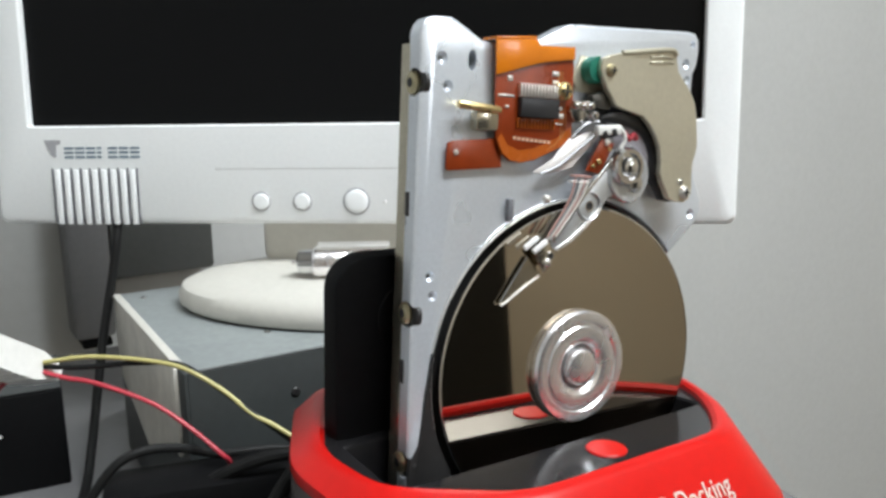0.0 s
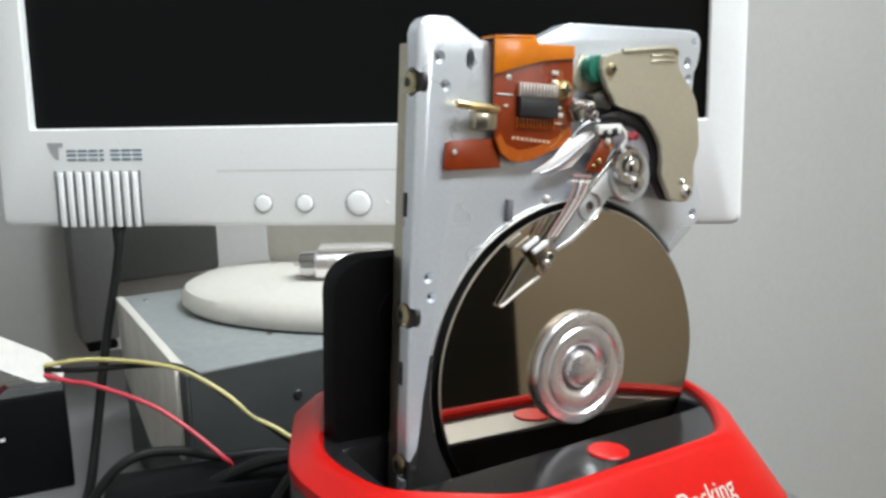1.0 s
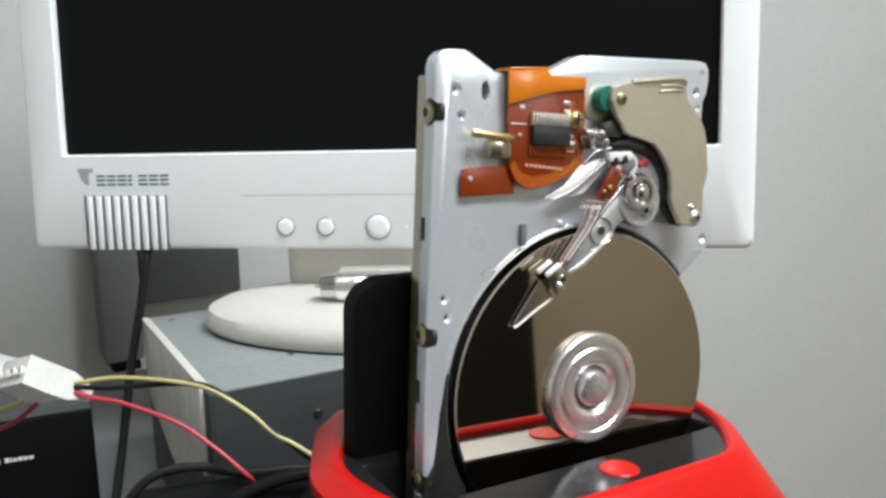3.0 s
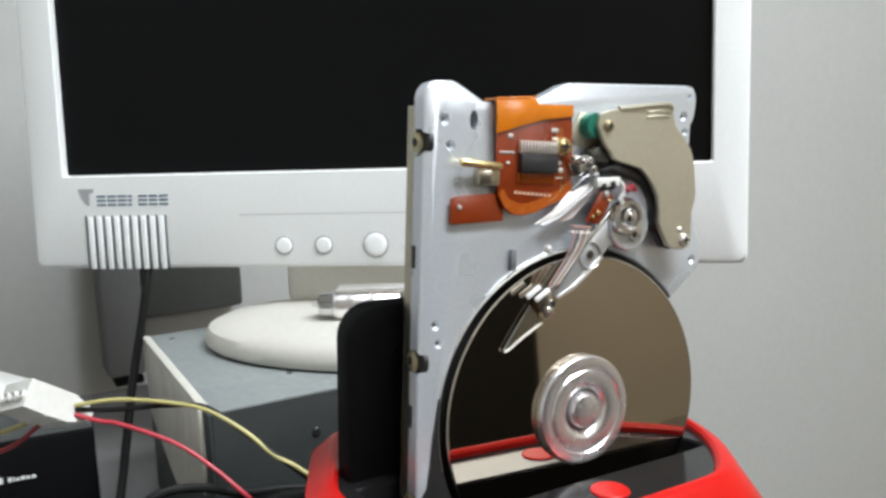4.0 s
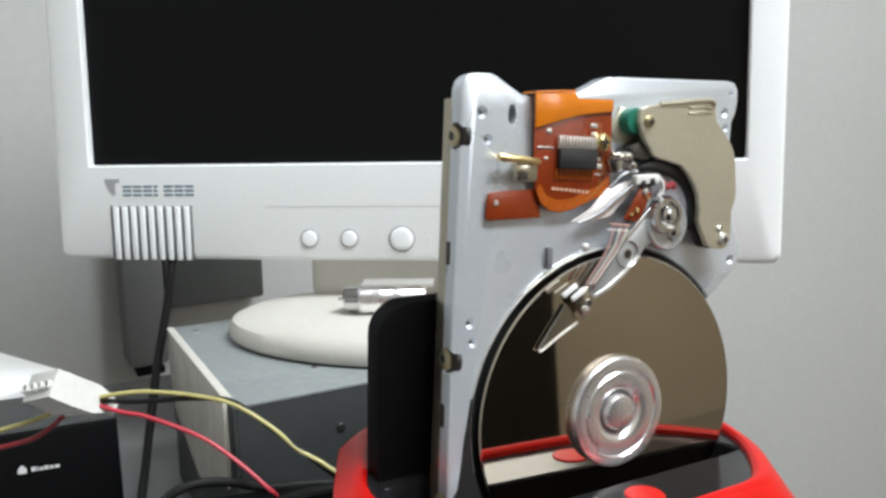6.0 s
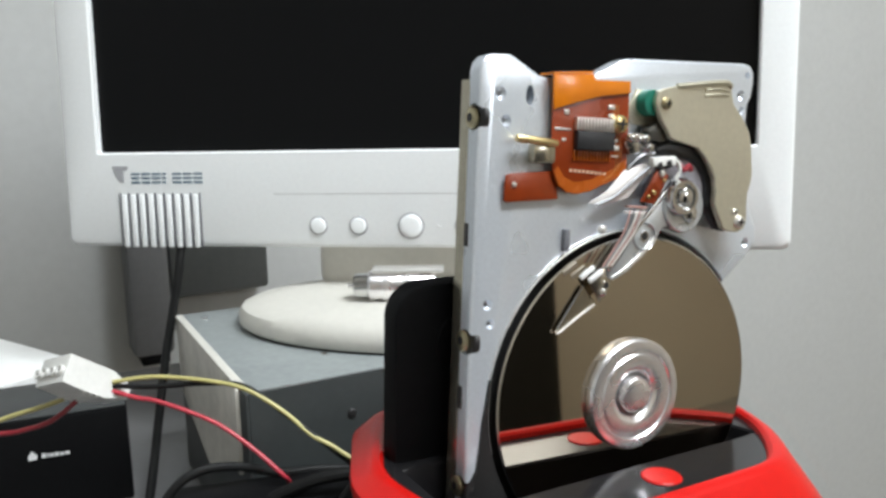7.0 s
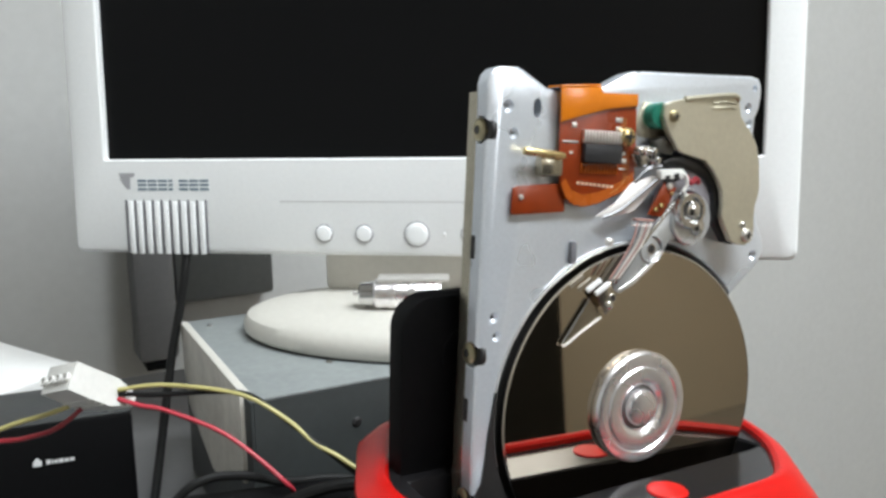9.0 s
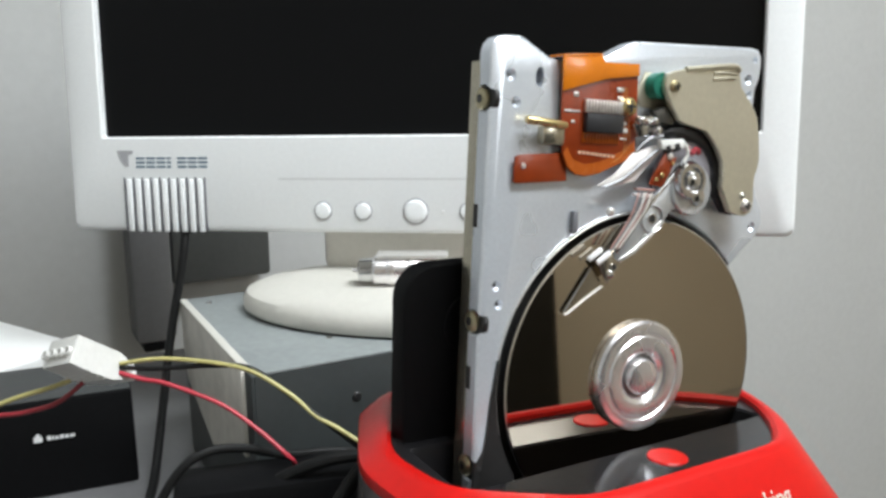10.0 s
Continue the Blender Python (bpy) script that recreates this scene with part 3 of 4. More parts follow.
    part("oval_slot", slab([(0.0136 + 0.0015 * math.cos(a), 0.1872 + 0.0029 * math.sin(a)) for a in [math.pi * i / 10 for i in range(20)]], 0.0036, 0.0046), DARK_AND_SHADE, d)
    # Raised grey block for a slot; the shade inside is in the colour.
    part("casting_slot", block(0.0266, 0.0286, -0.0016, 0.001, 0.1446, 0.1510, 0.0006), GROOVE, d)
    # Flat dark plate; the curved casting's dark reflections are put into its colour.
    part("lower_wall_reflection", slab(mm([(9.8, 124), (6.4, 115.1), (4.1, 106), (2.8, 98.2), (2.2, 90.3), (1.4, 84), (-1.0, 80), (-1.6, 75), (-1.5, 56), (11, 56)]) + arc(CX, CZ, 0.0490, 212, 154, 20), -0.0006, 0.001, 0.0004), DARK_AND_SHADE, d, "flat plate beside the platter, the casting's dark reflections in its colour")

    # flexible circuit with its chip
    f = part("flex_circuit", slab(mm([(19.6, 186), (45.9, 191), (46.5, 176), (46.6, 168.4), (45.6, 166.8), (42.6, 165.2), (33.6, 161.6), (29, 160.8), (25.4, 161.3), (22.6, 163.3), (20.8, 166.6), (20.0, 172)]), -0.0024, -0.0018, 0.0001), FLEX_DEEP, d, "red-brown flexible circuit")
    part("stiffener", slab(mm([(21, 185), (45, 189), (45.4, 170), (42, 165.6), (28, 162), (22, 166)]), -0.0017, 0.0001), DARK_AND_SHADE, f)
    part("orange_fold", slab(mm([(19.0, 193.0), (32.4, 194.2), (33.4, 192.6), (45.7, 193.1), (46.0, 189.8), (35.4, 188.3), (27, 186.0), (19.5, 183.8)]), -0.0030, -0.0025, 0.0001), FLEX, f, "orange folded flex cable")
    part("flex_wrap", slab(mm([(19.1, 193.1), (32.4, 194.3), (32.4, 194.9), (19.1, 193.7)]), -0.0029, 0.0035, 0.0002), FLEX, f)
    part("rim_band", slab(mm([(21, 167), (22.8, 163.4), (25.5, 161.5), (29, 161), (33.6, 161.8), (42.5, 165.4), (45.5, 167), (46.4, 168.5), (46.2, 171.4), (41.6, 168.2), (34, 165), (28.4, 164.2), (24.4, 165.6), (22.2, 168.6)]), -0.00252, -0.0024), FLEX_MID, f, "brighter orange lower rim")
    part("left_tab", slab(mm([(6.2, 165.6), (8, 166.2), (23, 167.3), (23.5, 159.4), (6.8, 158.4), (5.9, 159.0)]), -0.0014, -0.0009, 0.0001), FLEX_DEEP, f, "red-brown flex tab")
    part("tab_rivet", turned([(0.0008, 0), (0.0007, 0.0004), (0, 0.0005)], pose(0.0088, -0.0014, 0.1632) @ FACING, 14), TIN, f)
    chip = part("chip", block(0.0272, 0.0402, -0.0044, -0.0024, 0.1732, 0.1784, 0.0003), CHIP, f, "black amplifier chip")
    for i in range(12):
        x = 0.0270 + i * 0.00112
        part("chip_lead", block(x, x + 0.0006, -0.0040, -0.0024, 0.1786, 0.1822, 0.0001), TIN, chip)
        part("chip_lead", block(x, x + 0.0006, -0.0030, -0.0024, 0.1702, 0.1730, 0.0001), FLEX_MID, chip)
    for i in range(9):
        part("print_bar", block(0.0262 + i * 0.00148, 0.0271 + i * 0.00148, -0.00255, -0.0024, 0.1671 - 0.0001 * i, 0.1679 - 0.0001 * i), INK_PALE, f)
    for x, z, w, h in ((23.5, 182.6, 1.6, 1.4), (38.5, 184.8, 2.4, 1.3), (38.8, 182.6, 2.0, 1.0), (41, 175.6, 1.6, 1.0), (41, 173.4, 2.2, 1.4), (40.5, 171.6, 2.6, 0.4), (20.6, 178.4, 5.4, 0.6), (23, 175.4, 1.4, 0.8)):
        part("solder_pad", block(x / 1000, (x + w) / 1000, -0.00265, -0.0024, z / 1000, (z + h) / 1000, 0.0001), TIN, f)
    for k, dx in enumerate((0.0, 0.9, 1.8, 2.7)):
        part("trace", tube([(0.0412 + dx / 1000 * 0.4, -0.00245, 0.1862), (0.0400 + dx / 1000, -0.00245, 0.1800), (0.0425 + dx / 1000 * 0.6, -0.00245, 0.1700), (0.0405 - dx / 1000, -0.00245, 0.1655 - dx / 2500)], 0.00012, 5, 5), COPPER, f)
    screw(f, pose(0.0422, -0.0035, 0.1809) @ FACING, 0.0026, BRASS, "brass screw through the flex circuit")
    pin = part("latch_pin", turned([(0, 0), (0.0009, 0.0003), (0.0011, 0.001), (0.0011, 0.012), (0.0008, 0.0135), (0, 0.014)], pose(0.0076, -0.0032, 0.1756) @ pose(0, 0, 0, 0, 94), 24), BRASS, d, "shiny brass latch pin")
    part("pin_block", block(0.0137, 0.0212, -0.0030, 0.0005, 0.1690, 0.1744, 0.0010), KHAKI, pin)

    # voice coil magnet
    part("lower_plate", slab(mm([(46.5, 184.8), (49, 181.4), (56, 180.6), (62, 183), (66, 190), (50, 191.4)]), -0.0012, -0.0002, 0.0002), CHAMPAGNE, d, "champagne-coloured lower magnet plate")
    v = part("magnet_plate", slab(mm([(52.5, 188.7), (53.2, 190.7), (55.6, 191.7), (59.7, 192.6), (70.4, 193.9), (79.3, 195), (81.4, 194.2), (82.1, 191.4), (82.8, 189), (85.2, 186.7), (87.7, 184.3), (89.3, 182.4), (90.7, 180.3), (91.9, 176.1), (92.6, 171), (93.1, 168), (92.7, 165), (91.7, 162.4), (91.6, 159), (91.9, 155.5), (91.9, 152.9), (90.9, 151), (88.6, 150), (85.7, 150.2), (82.3, 151.2), (80.7, 153.8), (79, 156.3), (77.9, 158.8), (78.1, 162.2), (77.3, 166.3), (75.4, 169.6), (72.6, 172.8), (69.8, 175.1), (65.3, 176.1), (60.9, 177), (58.7, 177.8), (57.1, 180.1), (55.5, 181.6), (54.6, 183.1), (53.2, 185.4), (52.4, 187.2)]), -0.0068, -0.0050, 0.00035), CHAMPAGNE, d, "champagne-coloured magnet plate", smooth=15)
    part("magnet_block", slab(mm([(57, 188.5), (62, 190.5), (78, 191.5), (84, 185), (88.5, 179), (91, 168), (89.5, 158), (86, 160), (82, 168), (77, 174.5), (70, 178.5), (62, 182)]), -0.0050, 0.0005), MAGNET, v)
    screw(v, pose(0.0559, -0.0068, 0.1874) @ FACING, 0.0017, BRASS_DULL, "small dull brass plate screw")
    screw(v, pose(0.0885, -0.0068, 0.1532) @ FACING, 0.0020, TIN, "bright plate screw")
    part("plate_stud", turned([(0.0010, 0), (0.0009, 0.0008), (0.0004, 0.0012), (0, 0.0012)], pose(0.0865, -0.0068, 0.1563) @ FACING, 16), STEEL, v)
    part("bent_lip", tube([(0.0600, -0.0066, 0.1926), (0.0680, -0.0070, 0.1937), (0.0750, -0.0072, 0.1946), (0.0796, -0.0070, 0.1948), (0.0812, -0.0068, 0.1936)], 0.0008, 8, 6), CHAMPAGNE, v, "bright bent upper lip")
    for k in (0, 1):
        part("lip_fold", tube([(0.0708, -0.0069, 0.1922 - 0.0016 * k), (0.0760, -0.0071, 0.1928 - 0.0015 * k), (0.0800, -0.0070, 0.1925 - 0.0012 * k)], 0.00032, 6, 5), CHAMPAGNE, v)
    part("bumper", turned([(0.0038, 0), (0.0038, 0.0042), (0.0035, 0.0047), (0, 0.0048)], pose(0.0534, -0.0001, 0.1875) @ FACING, 32), GREEN, d, "green rubber crash stop")
    latch = part("latch_lever", slab(mm([(44.6, 176), (46, 178.6), (51.6, 179), (54.2, 175.8), (52, 172.6), (46.4, 172.4)]), -0.0036, -0.0012, 0.0006), STEEL, d, "steel arm latch")
    for x, z, r in ((45.7, 177.2, 1.2), (48.6, 177.0, 1.1), (50.9, 177.3, 1.4), (52.4, 174.7, 1.5)):
        part("latch_stud", turned([(r / 1000, 0), (r / 1000, 0.0016), (r / 1600, 0.0024), (0, 0.0026)], pose(x / 1000, -0.0034, z / 1000) @ FACING, 20), STEEL, latch)
    part("latch_magnet", slab(mm([(51.8, 180.2), (55.6, 182), (59.6, 178.6), (58.4, 176.4), (53.4, 176.8)]), -0.0046, -0.0012, 0.0005), MAGNET, d, "small dark latch magnet")
    film = part("flex_loop", slab(mm([(33, 158.4), (36.4, 157.8), (46.6, 159.9), (50.4, 163.8), (56.3, 169.0), (53.1, 170.6), (45.1, 167.9), (39.4, 162.0)]), -0.0034, -0.0030, 0.0001), CLEAR, d, "pale looped flex strip")
    for pts, r in ((((0.0352, -0.0036, 0.1580), (0.0415, -0.0042, 0.1606), (0.0480, -0.0046, 0.1655), (0.0540, -0.0050, 0.1700)), 0.00045), (((0.0460, -0.0036, 0.1684), (0.0500, -0.0044, 0.1722), (0.0545, -0.0048, 0.1732)), 0.0005)):
        part("film_edge", tube(pts, r, 6, 8), CLAMP_DARK, film)

    # head arm, turning on its pivot
    px, pz = 0.0648, 0.1606
    a = new("head_arm")
    a.empty_display_size = 0.01
    a.parent = d
    a["label"] = "silver head actuator arm reaching over the platter"
    sh = lambda pts: [((x / 1000 - px), (z / 1000 - pz)) for x, z in pts]
    at = lambda x, y, z: (x / 1000 - px, y / 1000, z / 1000 - pz)
    part("arm_plate", slab(sh([(61.1, 165.2), (55.2, 158.8), (50.3, 153.6), (43.7, 145.6), (38.8, 139.6), (39.2, 137.6), (41.3, 136.4), (46.6, 139.1), (52.1, 143.4), (57.2, 148.4), (59.4, 151.4), (66, 152.4), (71, 156.4), (71.4, 162.4), (67, 167)]), -0.0052, -0.0034, 0.0005), ARM_METAL, a, "machined aluminium arm")
    part("arm_rail", slab(sh([(61.1, 165.0), (50.3, 153.8), (38.9, 139.7), (39.8, 139.1), (51.2, 152.9), (62, 164)]), -0.0060, -0.0050, 0.0003), STEEL, a)
    part("arm_edge", slab(sh([(41.3, 136.5), (46.6, 139.0), (52.1, 143.3), (57.2, 148.3), (56.3, 149.0), (51.4, 144.4), (46, 140.3), (41.0, 137.6)]), -0.0057, -0.0050, 0.0003), TIN, a, "bright lower edge of the arm")
    part("arm_boss", turned([(0.0044, 0), (0.0043, 0.0004), (0.0039, 0.0006), (0.0036, 0.0003)], pose(*at(52.3, -5.2, 149.1)) @ FACING, 40, False), ARM_METAL, a)
    part("coil_frame", turned([(0.0108, 0), (0.0108, 0.0018), (0.0104, 0.0022), (0, 0.0022)], pose(*at(65.4, -1.4, 161.6)) @ FACING, 48), COIL_FRAME, a, "mauve-grey moulded coil frame")
    part("pivot_base", turned([(0.0078, 0), (0.0078, 0.0016), (0.0073, 0.0021), (0.0050, 0.0019), (0, 0.0019)], pose(*at(66.6, -4.0, 157.8)) @ FACING, 48), ARM_METAL, a, "round aluminium arm base")
    part("pivot", turned([(0.0058, 0), (0.0058, 0.0022), (0.0050, 0.0036), (0.0040, 0.0036), (0.0038, 0.0024), (0.0028, 0.0024), (0.0026, 0.0040), (0.0018, 0.0046), (0, 0.0047)], pose(0, -0.0044, 0) @ FACING, 40), STEEL, a, "polished pivot bearing")
    part("pivot_cap", turned([(0.0028, 0), (0.0026, 0.0012), (0.0016, 0.0019), (0, 0.0020)], pose(*at(68.8, -5.4, 155.7)) @ FACING, 28), STEEL, a)
    part("coil", slab(sh([(55, 174.6), (59, 176), (64, 176.6), (69, 176), (73.2, 174.4), (76.8, 171.4), (79.4, 168), (81.2, 164.4), (81.8, 161), (81, 157.2), (83.4, 154), (87.1, 151.2), (85.4, 150), (82.3, 150.6), (79.4, 154.4), (76.2, 157.6), (75.4, 160), (76.2, 163.4), (74.8, 166.8), (72.4, 169.6), (68.7, 171.6), (64, 172.4), (59, 172.6), (55.4, 173)]), -0.0046, -0.0020, 0.0006), COIL, a, "black wound coil")
    part("clip", block(-0.0045, 0.0045, -0.0018, 0.0005, -0.0014, 0.0014, 0.0005, pose(*at(57.2, -5, 170.9), 0, -4, 0)), WHITE_PLUG, a, "white wire clip")
    for x, z, w in ((55.2, 169.9, 0.8), (58.6, 170.6, 0.9)):
        part("clip_notch", block(-w / 1000, w / 1000, -0.0021, 0.0, -0.0016, 0.0006, 0.0002, pose(*at(x, -5, z), 0, -20, 0)), DARK_AND_SHADE, a)
    part("clip_wire", tube([at(61.0, -6.2, 171.6), at(62.6, -6.6, 170.2), at(63.0, -6.6, 168.0), at(62.0, -6.2, 165.8)], 0.0006, 8, 6), WHITE_PLUG, a)
    part("wire_bundle", tube([at(63.4, -5.5, 170.4), at(65.0, -6.4, 168.6), at(66.5, -6.4, 169.8), at(68.0, -6, 168.6)], 0.0008, 8, 6), MAROON, a)
    part("arm_flex", slab(sh([(54.9, 168.6), (59.2, 166.9), (57.0, 162.6), (54.2, 158.4), (49.3, 159.2), (52.4, 164.4)]), -0.0064, -0.0058, 0.0001), FLEX_DEEP, a, "red-brown arm flex")
    for x, z, r in ((56.4, 167.4, 1.1), (53.6, 161.8, 0.9), (51.6, 160.6, 0.7), (57.4, 165.4, 0.6)):
        part("solder_dot", turned([(r / 1000, 0), (r / 1200, 0.0006), (0, 0.0008)], pose(*at(x, -6.4, z)) @ FACING, 12), BRASS if r < 1 else TIN, a)
    for k in (0, 1):
        part("arm_yoke", block(-0.0035, 0.0035, -0.0008, 0.0010, -0.00035, 0.00035, 0.0002, pose(*at(48.4 - 0.5 * k, -5.6, 157.6 - 1.6 * k), 0, 2, 0)), CLEAR if k else PINK, a)
    for k in range(5):
        part("lead_wire", tube([at(45.6 + k * 1.25, -6.4, 157.0), at(43.2 + k * 1.0, -6.9, 150.6), at(36.8 + k * 0.75, -6.3, 140.8)], 0.00022 if k % 2 else 0.00028, 6, 6), (PINK, CLAMP_DARK, TIN, PINK, TIN)[k], a)
    part("wire_bead", turned([(0.0012, 0), (0.0012, 0.0012), (0.0007, 0.0018), (0, 0.0019)], pose(*at(38.4, -2.5, 151.0)) @ FACING, 20), TIN, a)
    part("swage_plate", slab(sh([(33.4, 136.4), (38.8, 139.8), (41.4, 136.4), (39.6, 132.4), (37.4, 130.4)]), -0.0050, -0.0044, 0.0002), BEAM, a, "thin mirror-like mounting plate")
    part("swage_boss", turned([(0.0013, 0), (0.0012, 0.0008), (0.0006, 0.0013), (0, 0.0014)], pose(*at(38.1, -4.9, 133.2)) @ FACING, 20), STEEL, a)
    for x, z in ((31.6, 139.2), (34.7, 138.2)):
        part("head_tab", block(-0.0027, 0.0027, -0.0005, 0.0005, -0.0007, 0.0007, 0.0002, pose(*at(x, -6.0, z), 0, -33, 0)), WHITE_INK, a, "white head contact tab")
    part("load_beam", slab(sh([(32.6, 134.9), (37.4, 130.2), (37.0, 129.2), (24.9, 121.9), (24.0, 121.9), (24.0, 123.0)]), -0.0030, -0.0027), BEAM, a, "thin mirror-like suspension")
    part("beam_edge", tube([at(32.6, -3.2, 134.9), at(28.6, -3.2, 129.2), at(24.2, -3.2, 122.8)], 0.00022, 6, 3), CLAMP_DARK, a)
    part("beam_wire", tube([at(37.2, -3.2, 129.4), at(31, -3.2, 125.8), at(25.0, -3.2, 121.9), at(24.1, -3.2, 122.4)], 0.00034, 6, 3), TIN, a)
    for x, z, r in ((52.3, 149.1, 1.2), (39.2, 135.2, 0.9)):
        h = part("arm_hole", turned([(r * 1.4 / 1000, -0.0003), (r * 1.3 / 1000, 0.0001), (r / 1000, 0.0001), (r / 1000, -0.0001)], pose(*at(x, -5.3, z)) @ FACING, 20, False), STEEL, a)
        part("hole_bottom", turned([(r * 1.05 / 1000, -0.0003), (r * 1.05 / 1000, 0.00005), (0, 0.00005)], pose(*at(x, -5.3, z)) @ FACING, 20), DARK_AND_SHADE, h)

    # the platter and its clamp, spinning about the spindle
    p = part("platter", turned([(0.0, 0.0), (0.0466, 0.0), (0.0469, 0.0003), (0.0469, 0.0010), (0.0466, 0.0013), (0, 0.0013)], FACING, 160), PLATTER, d, "mirror-bright disk platter")
    part("platter_rim", turned([(0.0467, 0.0008), (0.0472, 0.0009), (0.0472, 0.0012), (0.0467, 0.0014)], FACING, 160, False), STEEL, p, "bright outer edge of the disk")
    clamp = part("clamp", turned([(0.0164, 0.0013), (0.0168, 0.0018), (0.0168, 0.0032), (0.0162, 0.0040), (0.0146, 0.0042), (0.0136, 0.0041), (0.0132, 0.0037), (0.0124, 0.0037), (0.0120, 0.0041), (0.0090, 0.0042), (0.0078, 0.0039), (0.0070, 0.0032), (0.0066, 0.0026), (0.0056, 0.0026), (0.0054, 0.0040), (0.0049, 0.0047), (0.0040, 0.0049), (0, 0.0049)], FACING, 96), CLAMP, p, "brushed silver disk clamp")
    part("clamp_groove", turned([(0.0067, 0.00265), (0.0056, 0.00268), (0.0056, 0.0024), (0.0067, 0.0024)], FACING, 64, False), CLAMP_DARK, clamp)
    part("spacer", turned([(0.0150, -0.004), (0.0150, 0.0)], FACING, 64), CLAMP, p)
    part("spindle_motor", turned([(0.0, 0.0125), (0.0150, 0.0125), (0.0155, 0.012), (0.0155, 0.0035), (0, 0.0035)], pose(CX, 0, CZ) @ pose(0, 0, 0, -90), 48), DARK_AND_SHADE, d)
    return p, a, (CX, -0.0008, CZ), (px, 0.0, pz)


PLATTER_DISK, HEAD_ARM, SPINDLE, PIVOT = hard_drive()

# ---- cables and small things on the desk ----


def wire(name, points, r, mat, label):
    return tagged(part(name, tube(points, r, 10, 8), mat), label, "cable")


def molex_plug():
    f = Vector((0.464, 0.861, -0.210)).normalized()
    r = f.cross(Vector((0, 0, 1))).normalized()
    u = r.cross(f)
    l = (65 * r - 50 * u + 78 * f).normalized()
    w = (85 * r + 20 * u - 58 * f).normalized()
    w = (w - l * w.dot(l)).normalized()
    h = l.cross(w)
    m = Matrix.Identity(4)
    c = Vector((-0.0772, 0.1640, 0.0960))
    for i in range(3):
        m[i][0], m[i][1], m[i][2], m[i][3] = l[i], w[i], h[i], c[i]
    p = thing("power_plug", m, "white nylon four-pin power plug on coloured wires", "plug")
    part("shell", slab(mm([(-12, 5.6), (-2, 6.0), (7, 5.8), (14.5, 3.2), (14.5, -3.0), (7, -5.6), (-12, -5.6)]), -0.0102, 0.0102, 0.0022), WHITE_PLUG, p)
    part("rear_grip", block(0.0140, 0.0180, -0.0080, 0.0085, -0.0026, 0.0026, 0.0010), WHITE_PLUG, p)
    for k in range(4):
        y = -0.0075 + k * 0.005
        q = part("socket", turned([(0.0019, 0), (0.0019, 0.0016), (0.0012, 0.0016), (0.0012, 0.0002)], pose(-0.012, y, 0.0008) @ pose(0, 0, 0, 0, -90), 16), WHITE_PLUG, p)
        part("contact", turned([(0.0013, 0), (0.0013, 0.0009), (0, 0.0009)], pose(-0.012, y, 0.0008) @ pose(0, 0, 0, 0, -90), 14), PLUG_BROWN, q)
    for k in range(3):
        part("grip_rib", block(-0.002 + k * 0.0028, -0.0008 + k * 0.0028, -0.009, 0.009, 0.0056, 0.0064, 0.0003), WHITE_PLUG, p)


molex_plug()
wire("power_wire", [(-0.0655, 0.1575, 0.0955), (-0.0560, 0.1520, 0.0972), (-0.0473, 0.1469, 0.0975), (-0.0329, 0.1377, 0.0961), (-0.0206, 0.1292, 0.0929), (-0.0089, 0.1198, 0.0845), (-0.0009, 0.1127, 0.0761), (0.0083, 0.1054, 0.0698), (0.030, 0.09, 0.050), (0.045, 0.085, 0.010)], 0.00088, YELLOW, "yellow insulated power wire from the white plug")
wire("power_wire", [(-0.0655, 0.1575, 0.0940), (-0.0560, 0.1520, 0.0935), (-0.0480, 0.1475, 0.0938), (-0.0333, 0.1390, 0.0948), (-0.0206, 0.1305, 0.0938), (-0.0092, 0.1205, 0.0842), (0.0070, 0.1070, 0.0692), (0.030, 0.092, 0.045), (0.042, 0.088, 0.010)], 0.0010, CABLE, "black insulated power wire from the white plug")
wire("power_wire", [(-0.0660, 0.1570, 0.0920), (-0.0580, 0.1515, 0.0895), (-0.0503, 0.1462, 0.0880), (-0.0331, 0.1336, 0.0806), (-0.0215, 0.1240, 0.0711), (-0.0128, 0.1161, 0.0617), (-0.0090, 0.1180, 0.0560), (-0.004, 0.128, 0.040), (0.004, 0.131, 0.006)], 0.00092, RED_WIRE, "red insulated power wire from the white plug")
wire("power_wire", [(-0.150, 0.196, 0.050), (-0.1250, 0.190, 0.0700), (-0.1060, 0.1830, 0.0790), (-0.0900, 0.1735, 0.0850), (-0.0780, 0.1660, 0.0905)], 0.00098, YELLOW, "yellow wire looping under the white plug")
wire("power_wire", [(-0.150, 0.198, 0.046), (-0.1200, 0.188, 0.0700), (-0.1000, 0.180, 0.0740), (-0.0880, 0.172, 0.0790), (-0.0765, 0.165, 0.0895)], 0.0010, MAROON, "dark red wire looping under the white plug")
wire("monitor_cable", [(-0.004, 0.300, 0.150), (-0.012, 0.281, 0.121), (-0.017, 0.277, 0.099), (-0.025, 0.272, 0.070), (-0.032, 0.262, 0.045), (-0.040, 0.248, 0.018), (-0.048, 0.228, 0.004), (-0.060, 0.200, 0.004), (-0.09, 0.16, 0.004)], 0.0023, CABLE, "black signal cable hanging down behind the monitor")
wire("black_cable", [(0.050, 0.100, 0.030), (0.030, 0.114, 0.050), (0.012, 0.123, 0.0545), (-0.010, 0.125, 0.0574), (-0.027, 0.125, 0.0640), (-0.042, 0.125, 0.0655), (-0.054, 0.125, 0.0580), (-0.072, 0.125, 0.032), (-0.100, 0.122, 0.010), (-0.13, 0.12, 0.003)], 0.0018, CABLE, "black cable arching over the power adapter")


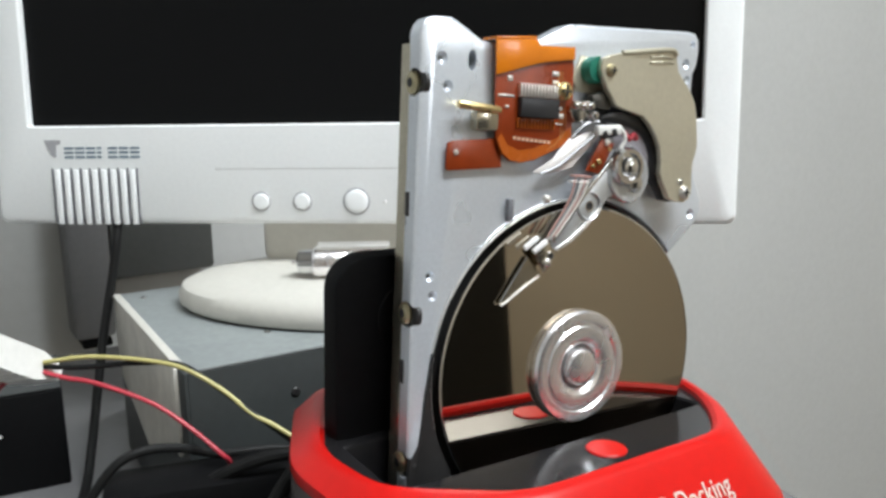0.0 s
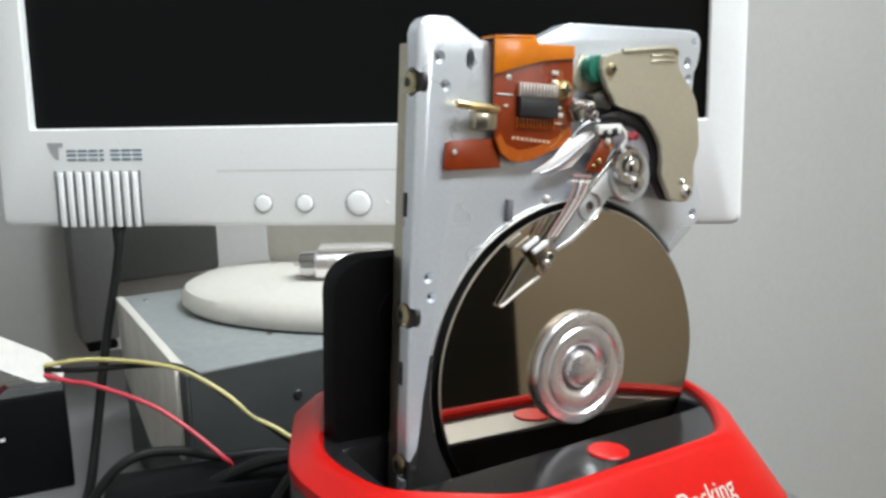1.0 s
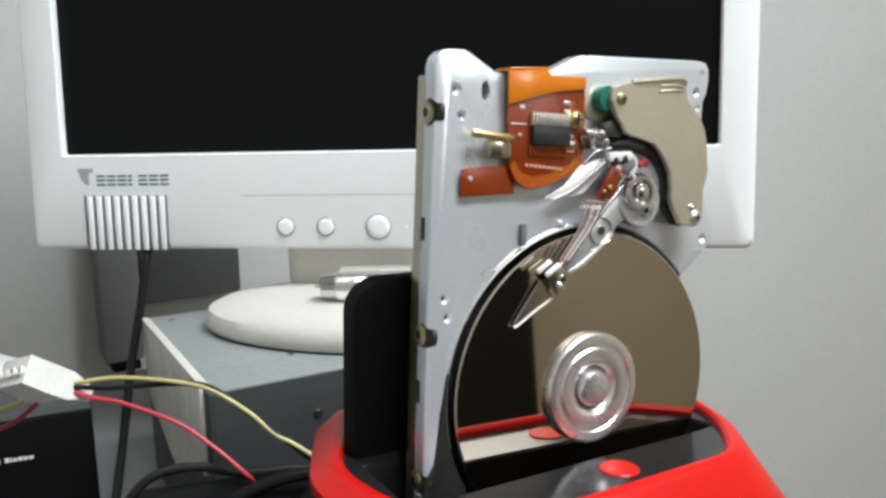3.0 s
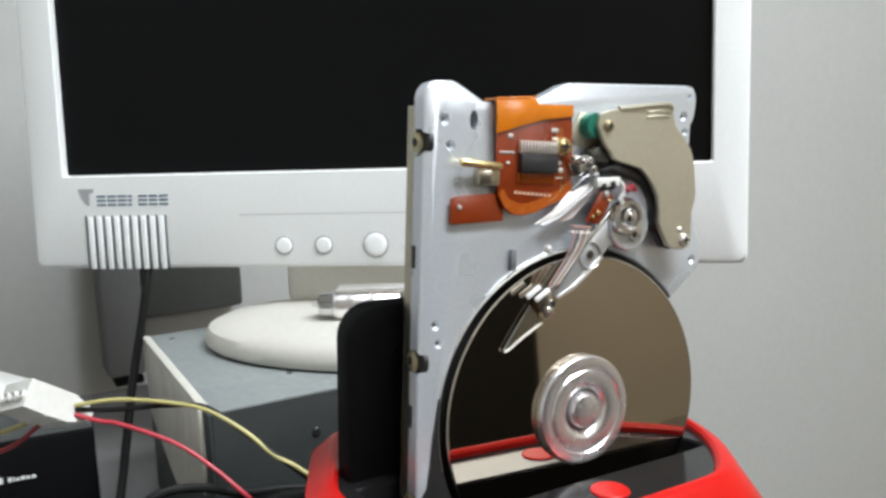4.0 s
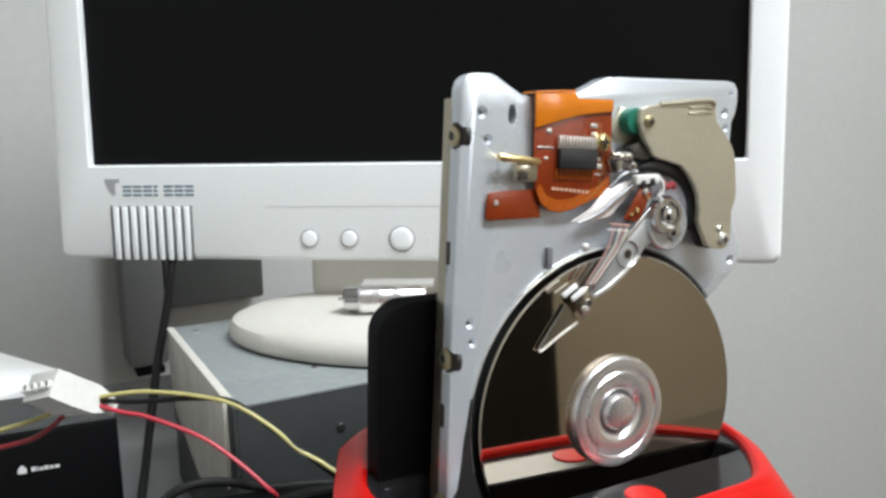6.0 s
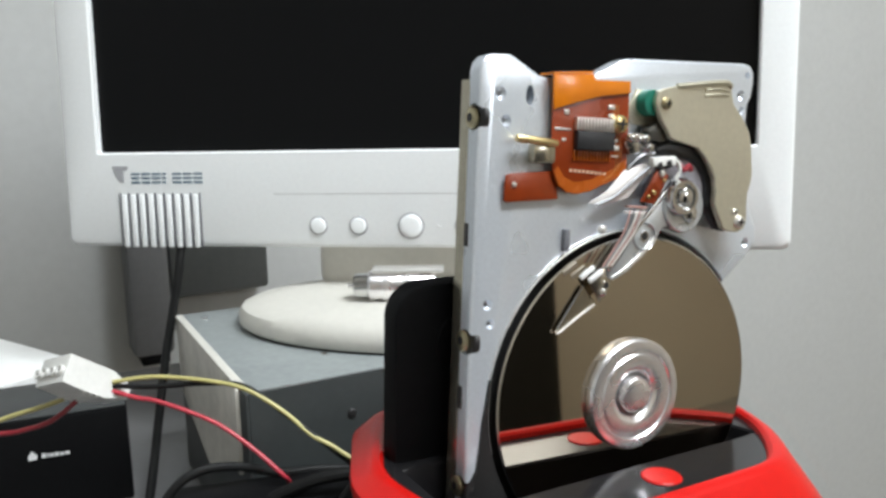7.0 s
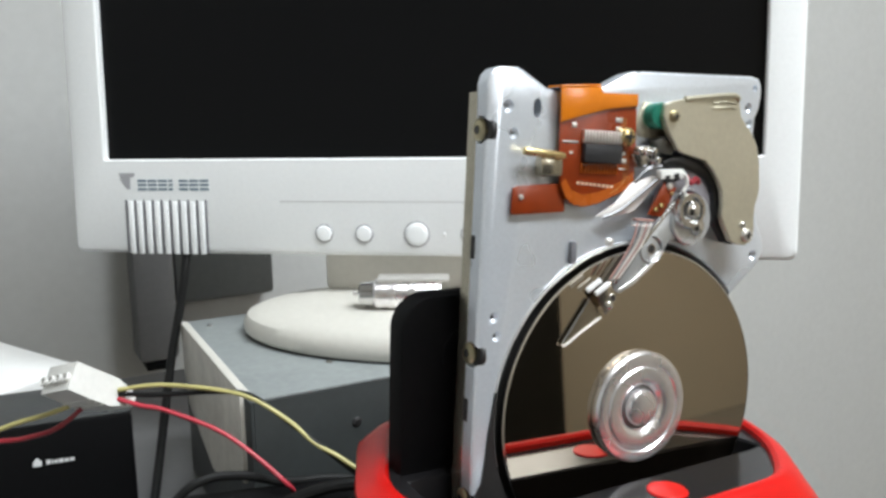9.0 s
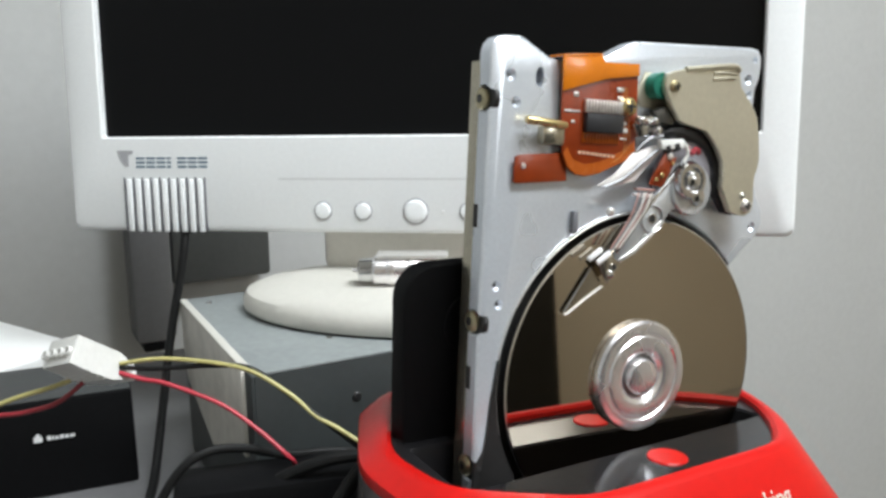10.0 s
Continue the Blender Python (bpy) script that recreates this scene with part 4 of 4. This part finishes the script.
def power_brick():
    p = thing("power_adapter", pose(0.006, 0.112, 0, 0, 0, -14), "black plastic power adapter standing in front of the power supply", "power adapter")
    part("case", block(-0.062, 0.036, -0.013, 0.013, 0.0005, 0.0560, 0.004), BLACK, p)
    part("cord_boot", turned([(0.0045, 0), (0.0042, 0.006), (0.003, 0.014), (0, 0.0141)], pose(-0.062, 0, 0.036) @ pose(0, 0, 0, 0, -90), 20), CABLE, p)


power_brick()
wire("black_cable", [(0.06, 0.115, 0.020), (0.045, 0.092, 0.056), (0.022, 0.086, 0.070), (0.004, 0.082, 0.066), (-0.014, 0.078, 0.045), (-0.035, 0.070, 0.008)], 0.0028, CABLE, "black cable lying over the power adapter")
wire("black_cable", [(-0.090, 0.150, 0.004), (-0.060, 0.138, 0.004), (-0.042, 0.128, 0.020), (-0.030, 0.120, 0.042), (-0.012, 0.108, 0.058), (0.010, 0.097, 0.064), (0.03, 0.088, 0.058), (0.05, 0.08, 0.02)], 0.0025, CABLE, "thin black cable curving behind the dock")


def black_mat():
    m = thing("rubber_mat", pose(0, 0, 0), "black rubber mat under the docking station", "mat")
    part("mat", slab(rounded(-0.075, 0.178, -0.14, 0.135, 0.012), -0.003, -0.0002, 0.001, pose(0, 0, 0, 0) @ Matrix(((1, 0, 0, 0), (0, 0, 1, 0), (0, -1, 0, 0), (0, 0, 0, 1)))), BLACK, m)


black_mat()


def black_device():
    b = thing("network_box", pose(-0.0505, 0.250, 0, 0, 0, -6), "black electronic box with small white lettering on its front", "electronic box")
    part("body", block(-0.16, 0, 0, 0.053, 0, 0.0502, 0.0015), BLACK, b)
    part("lid", block(-0.1595, -0.0005, 0.0010, 0.0525, 0.0503, 0.0512, 0.0004), DEVICE_TOP, b)
    part("padlock_mark", slab(mm([(-46.8, 29.6), (-43.0, 29.6), (-42.8, 32.2), (-43.8, 32.6), (-44.3, 33.8), (-45.4, 33.8), (-45.9, 32.6), (-46.8, 32.0)]), -0.0002, 0.0008), WHITE_INK, b)
    x = -40.8
    for w, h in ((1.9, 2.8), (0.8, 2.6), (1.7, 1.9), (1.9, 2.4), (1.9, 1.9), (2.2, 1.9)):
        part("print_bar", block(x / 1000, (x + w) / 1000, -0.0002, 0.0008, 0.0300, (30 + h * 0.8) / 1000), WHITE_INK, b)
        x += w + 0.45


black_device()


def white_card():
    c = thing("white_carton", pose(-0.063, 0.337, 0, 0, 0, 28), "flat white cardboard carton lying on the desk", "carton")
    part("carton", block(-0.055, 0.0, 0.0, 0.12, 0.0, 0.048, 0.001), PAPER, c)
    part("lid", block(-0.0555, 0.0005, -0.0005, 0.1205, 0.036, 0.0505, 0.001), PAPER, c)


white_card()


def motions():
    """The platter spins; the arm flicks outwards a few times and returns."""
    x, y, z = SPINDLE
    walk(PLATTER_DISK, [(0.1 * i, pose(x, y, z, 0, 75.0 * i, 0)) for i in range(101)])
    x, y, z = PIVOT
    walk(HEAD_ARM, [(t, pose(x, y, z, 0, a, 0)) for t, a in ((0.0, 0.0), (7.7, 0.0), (7.8, 0.0), (7.9, 8.5), (8.0, 0.0), (8.05, 7.0), (8.1, 0.0), (8.2, 0.0), (8.25, 7.0), (8.3, 0.0), (8.4, 0.0), (8.45, 7.0), (8.5, 0.0), (8.6, 0.0), (9.0, 0.0), (9.1, 8.5), (9.2, 0.0), (9.3, 8.5), (9.4, 0.0), (9.45, 7.0), (9.5, 0.0), (9.6, 0.0), (10.0, 0.0))])


motions()
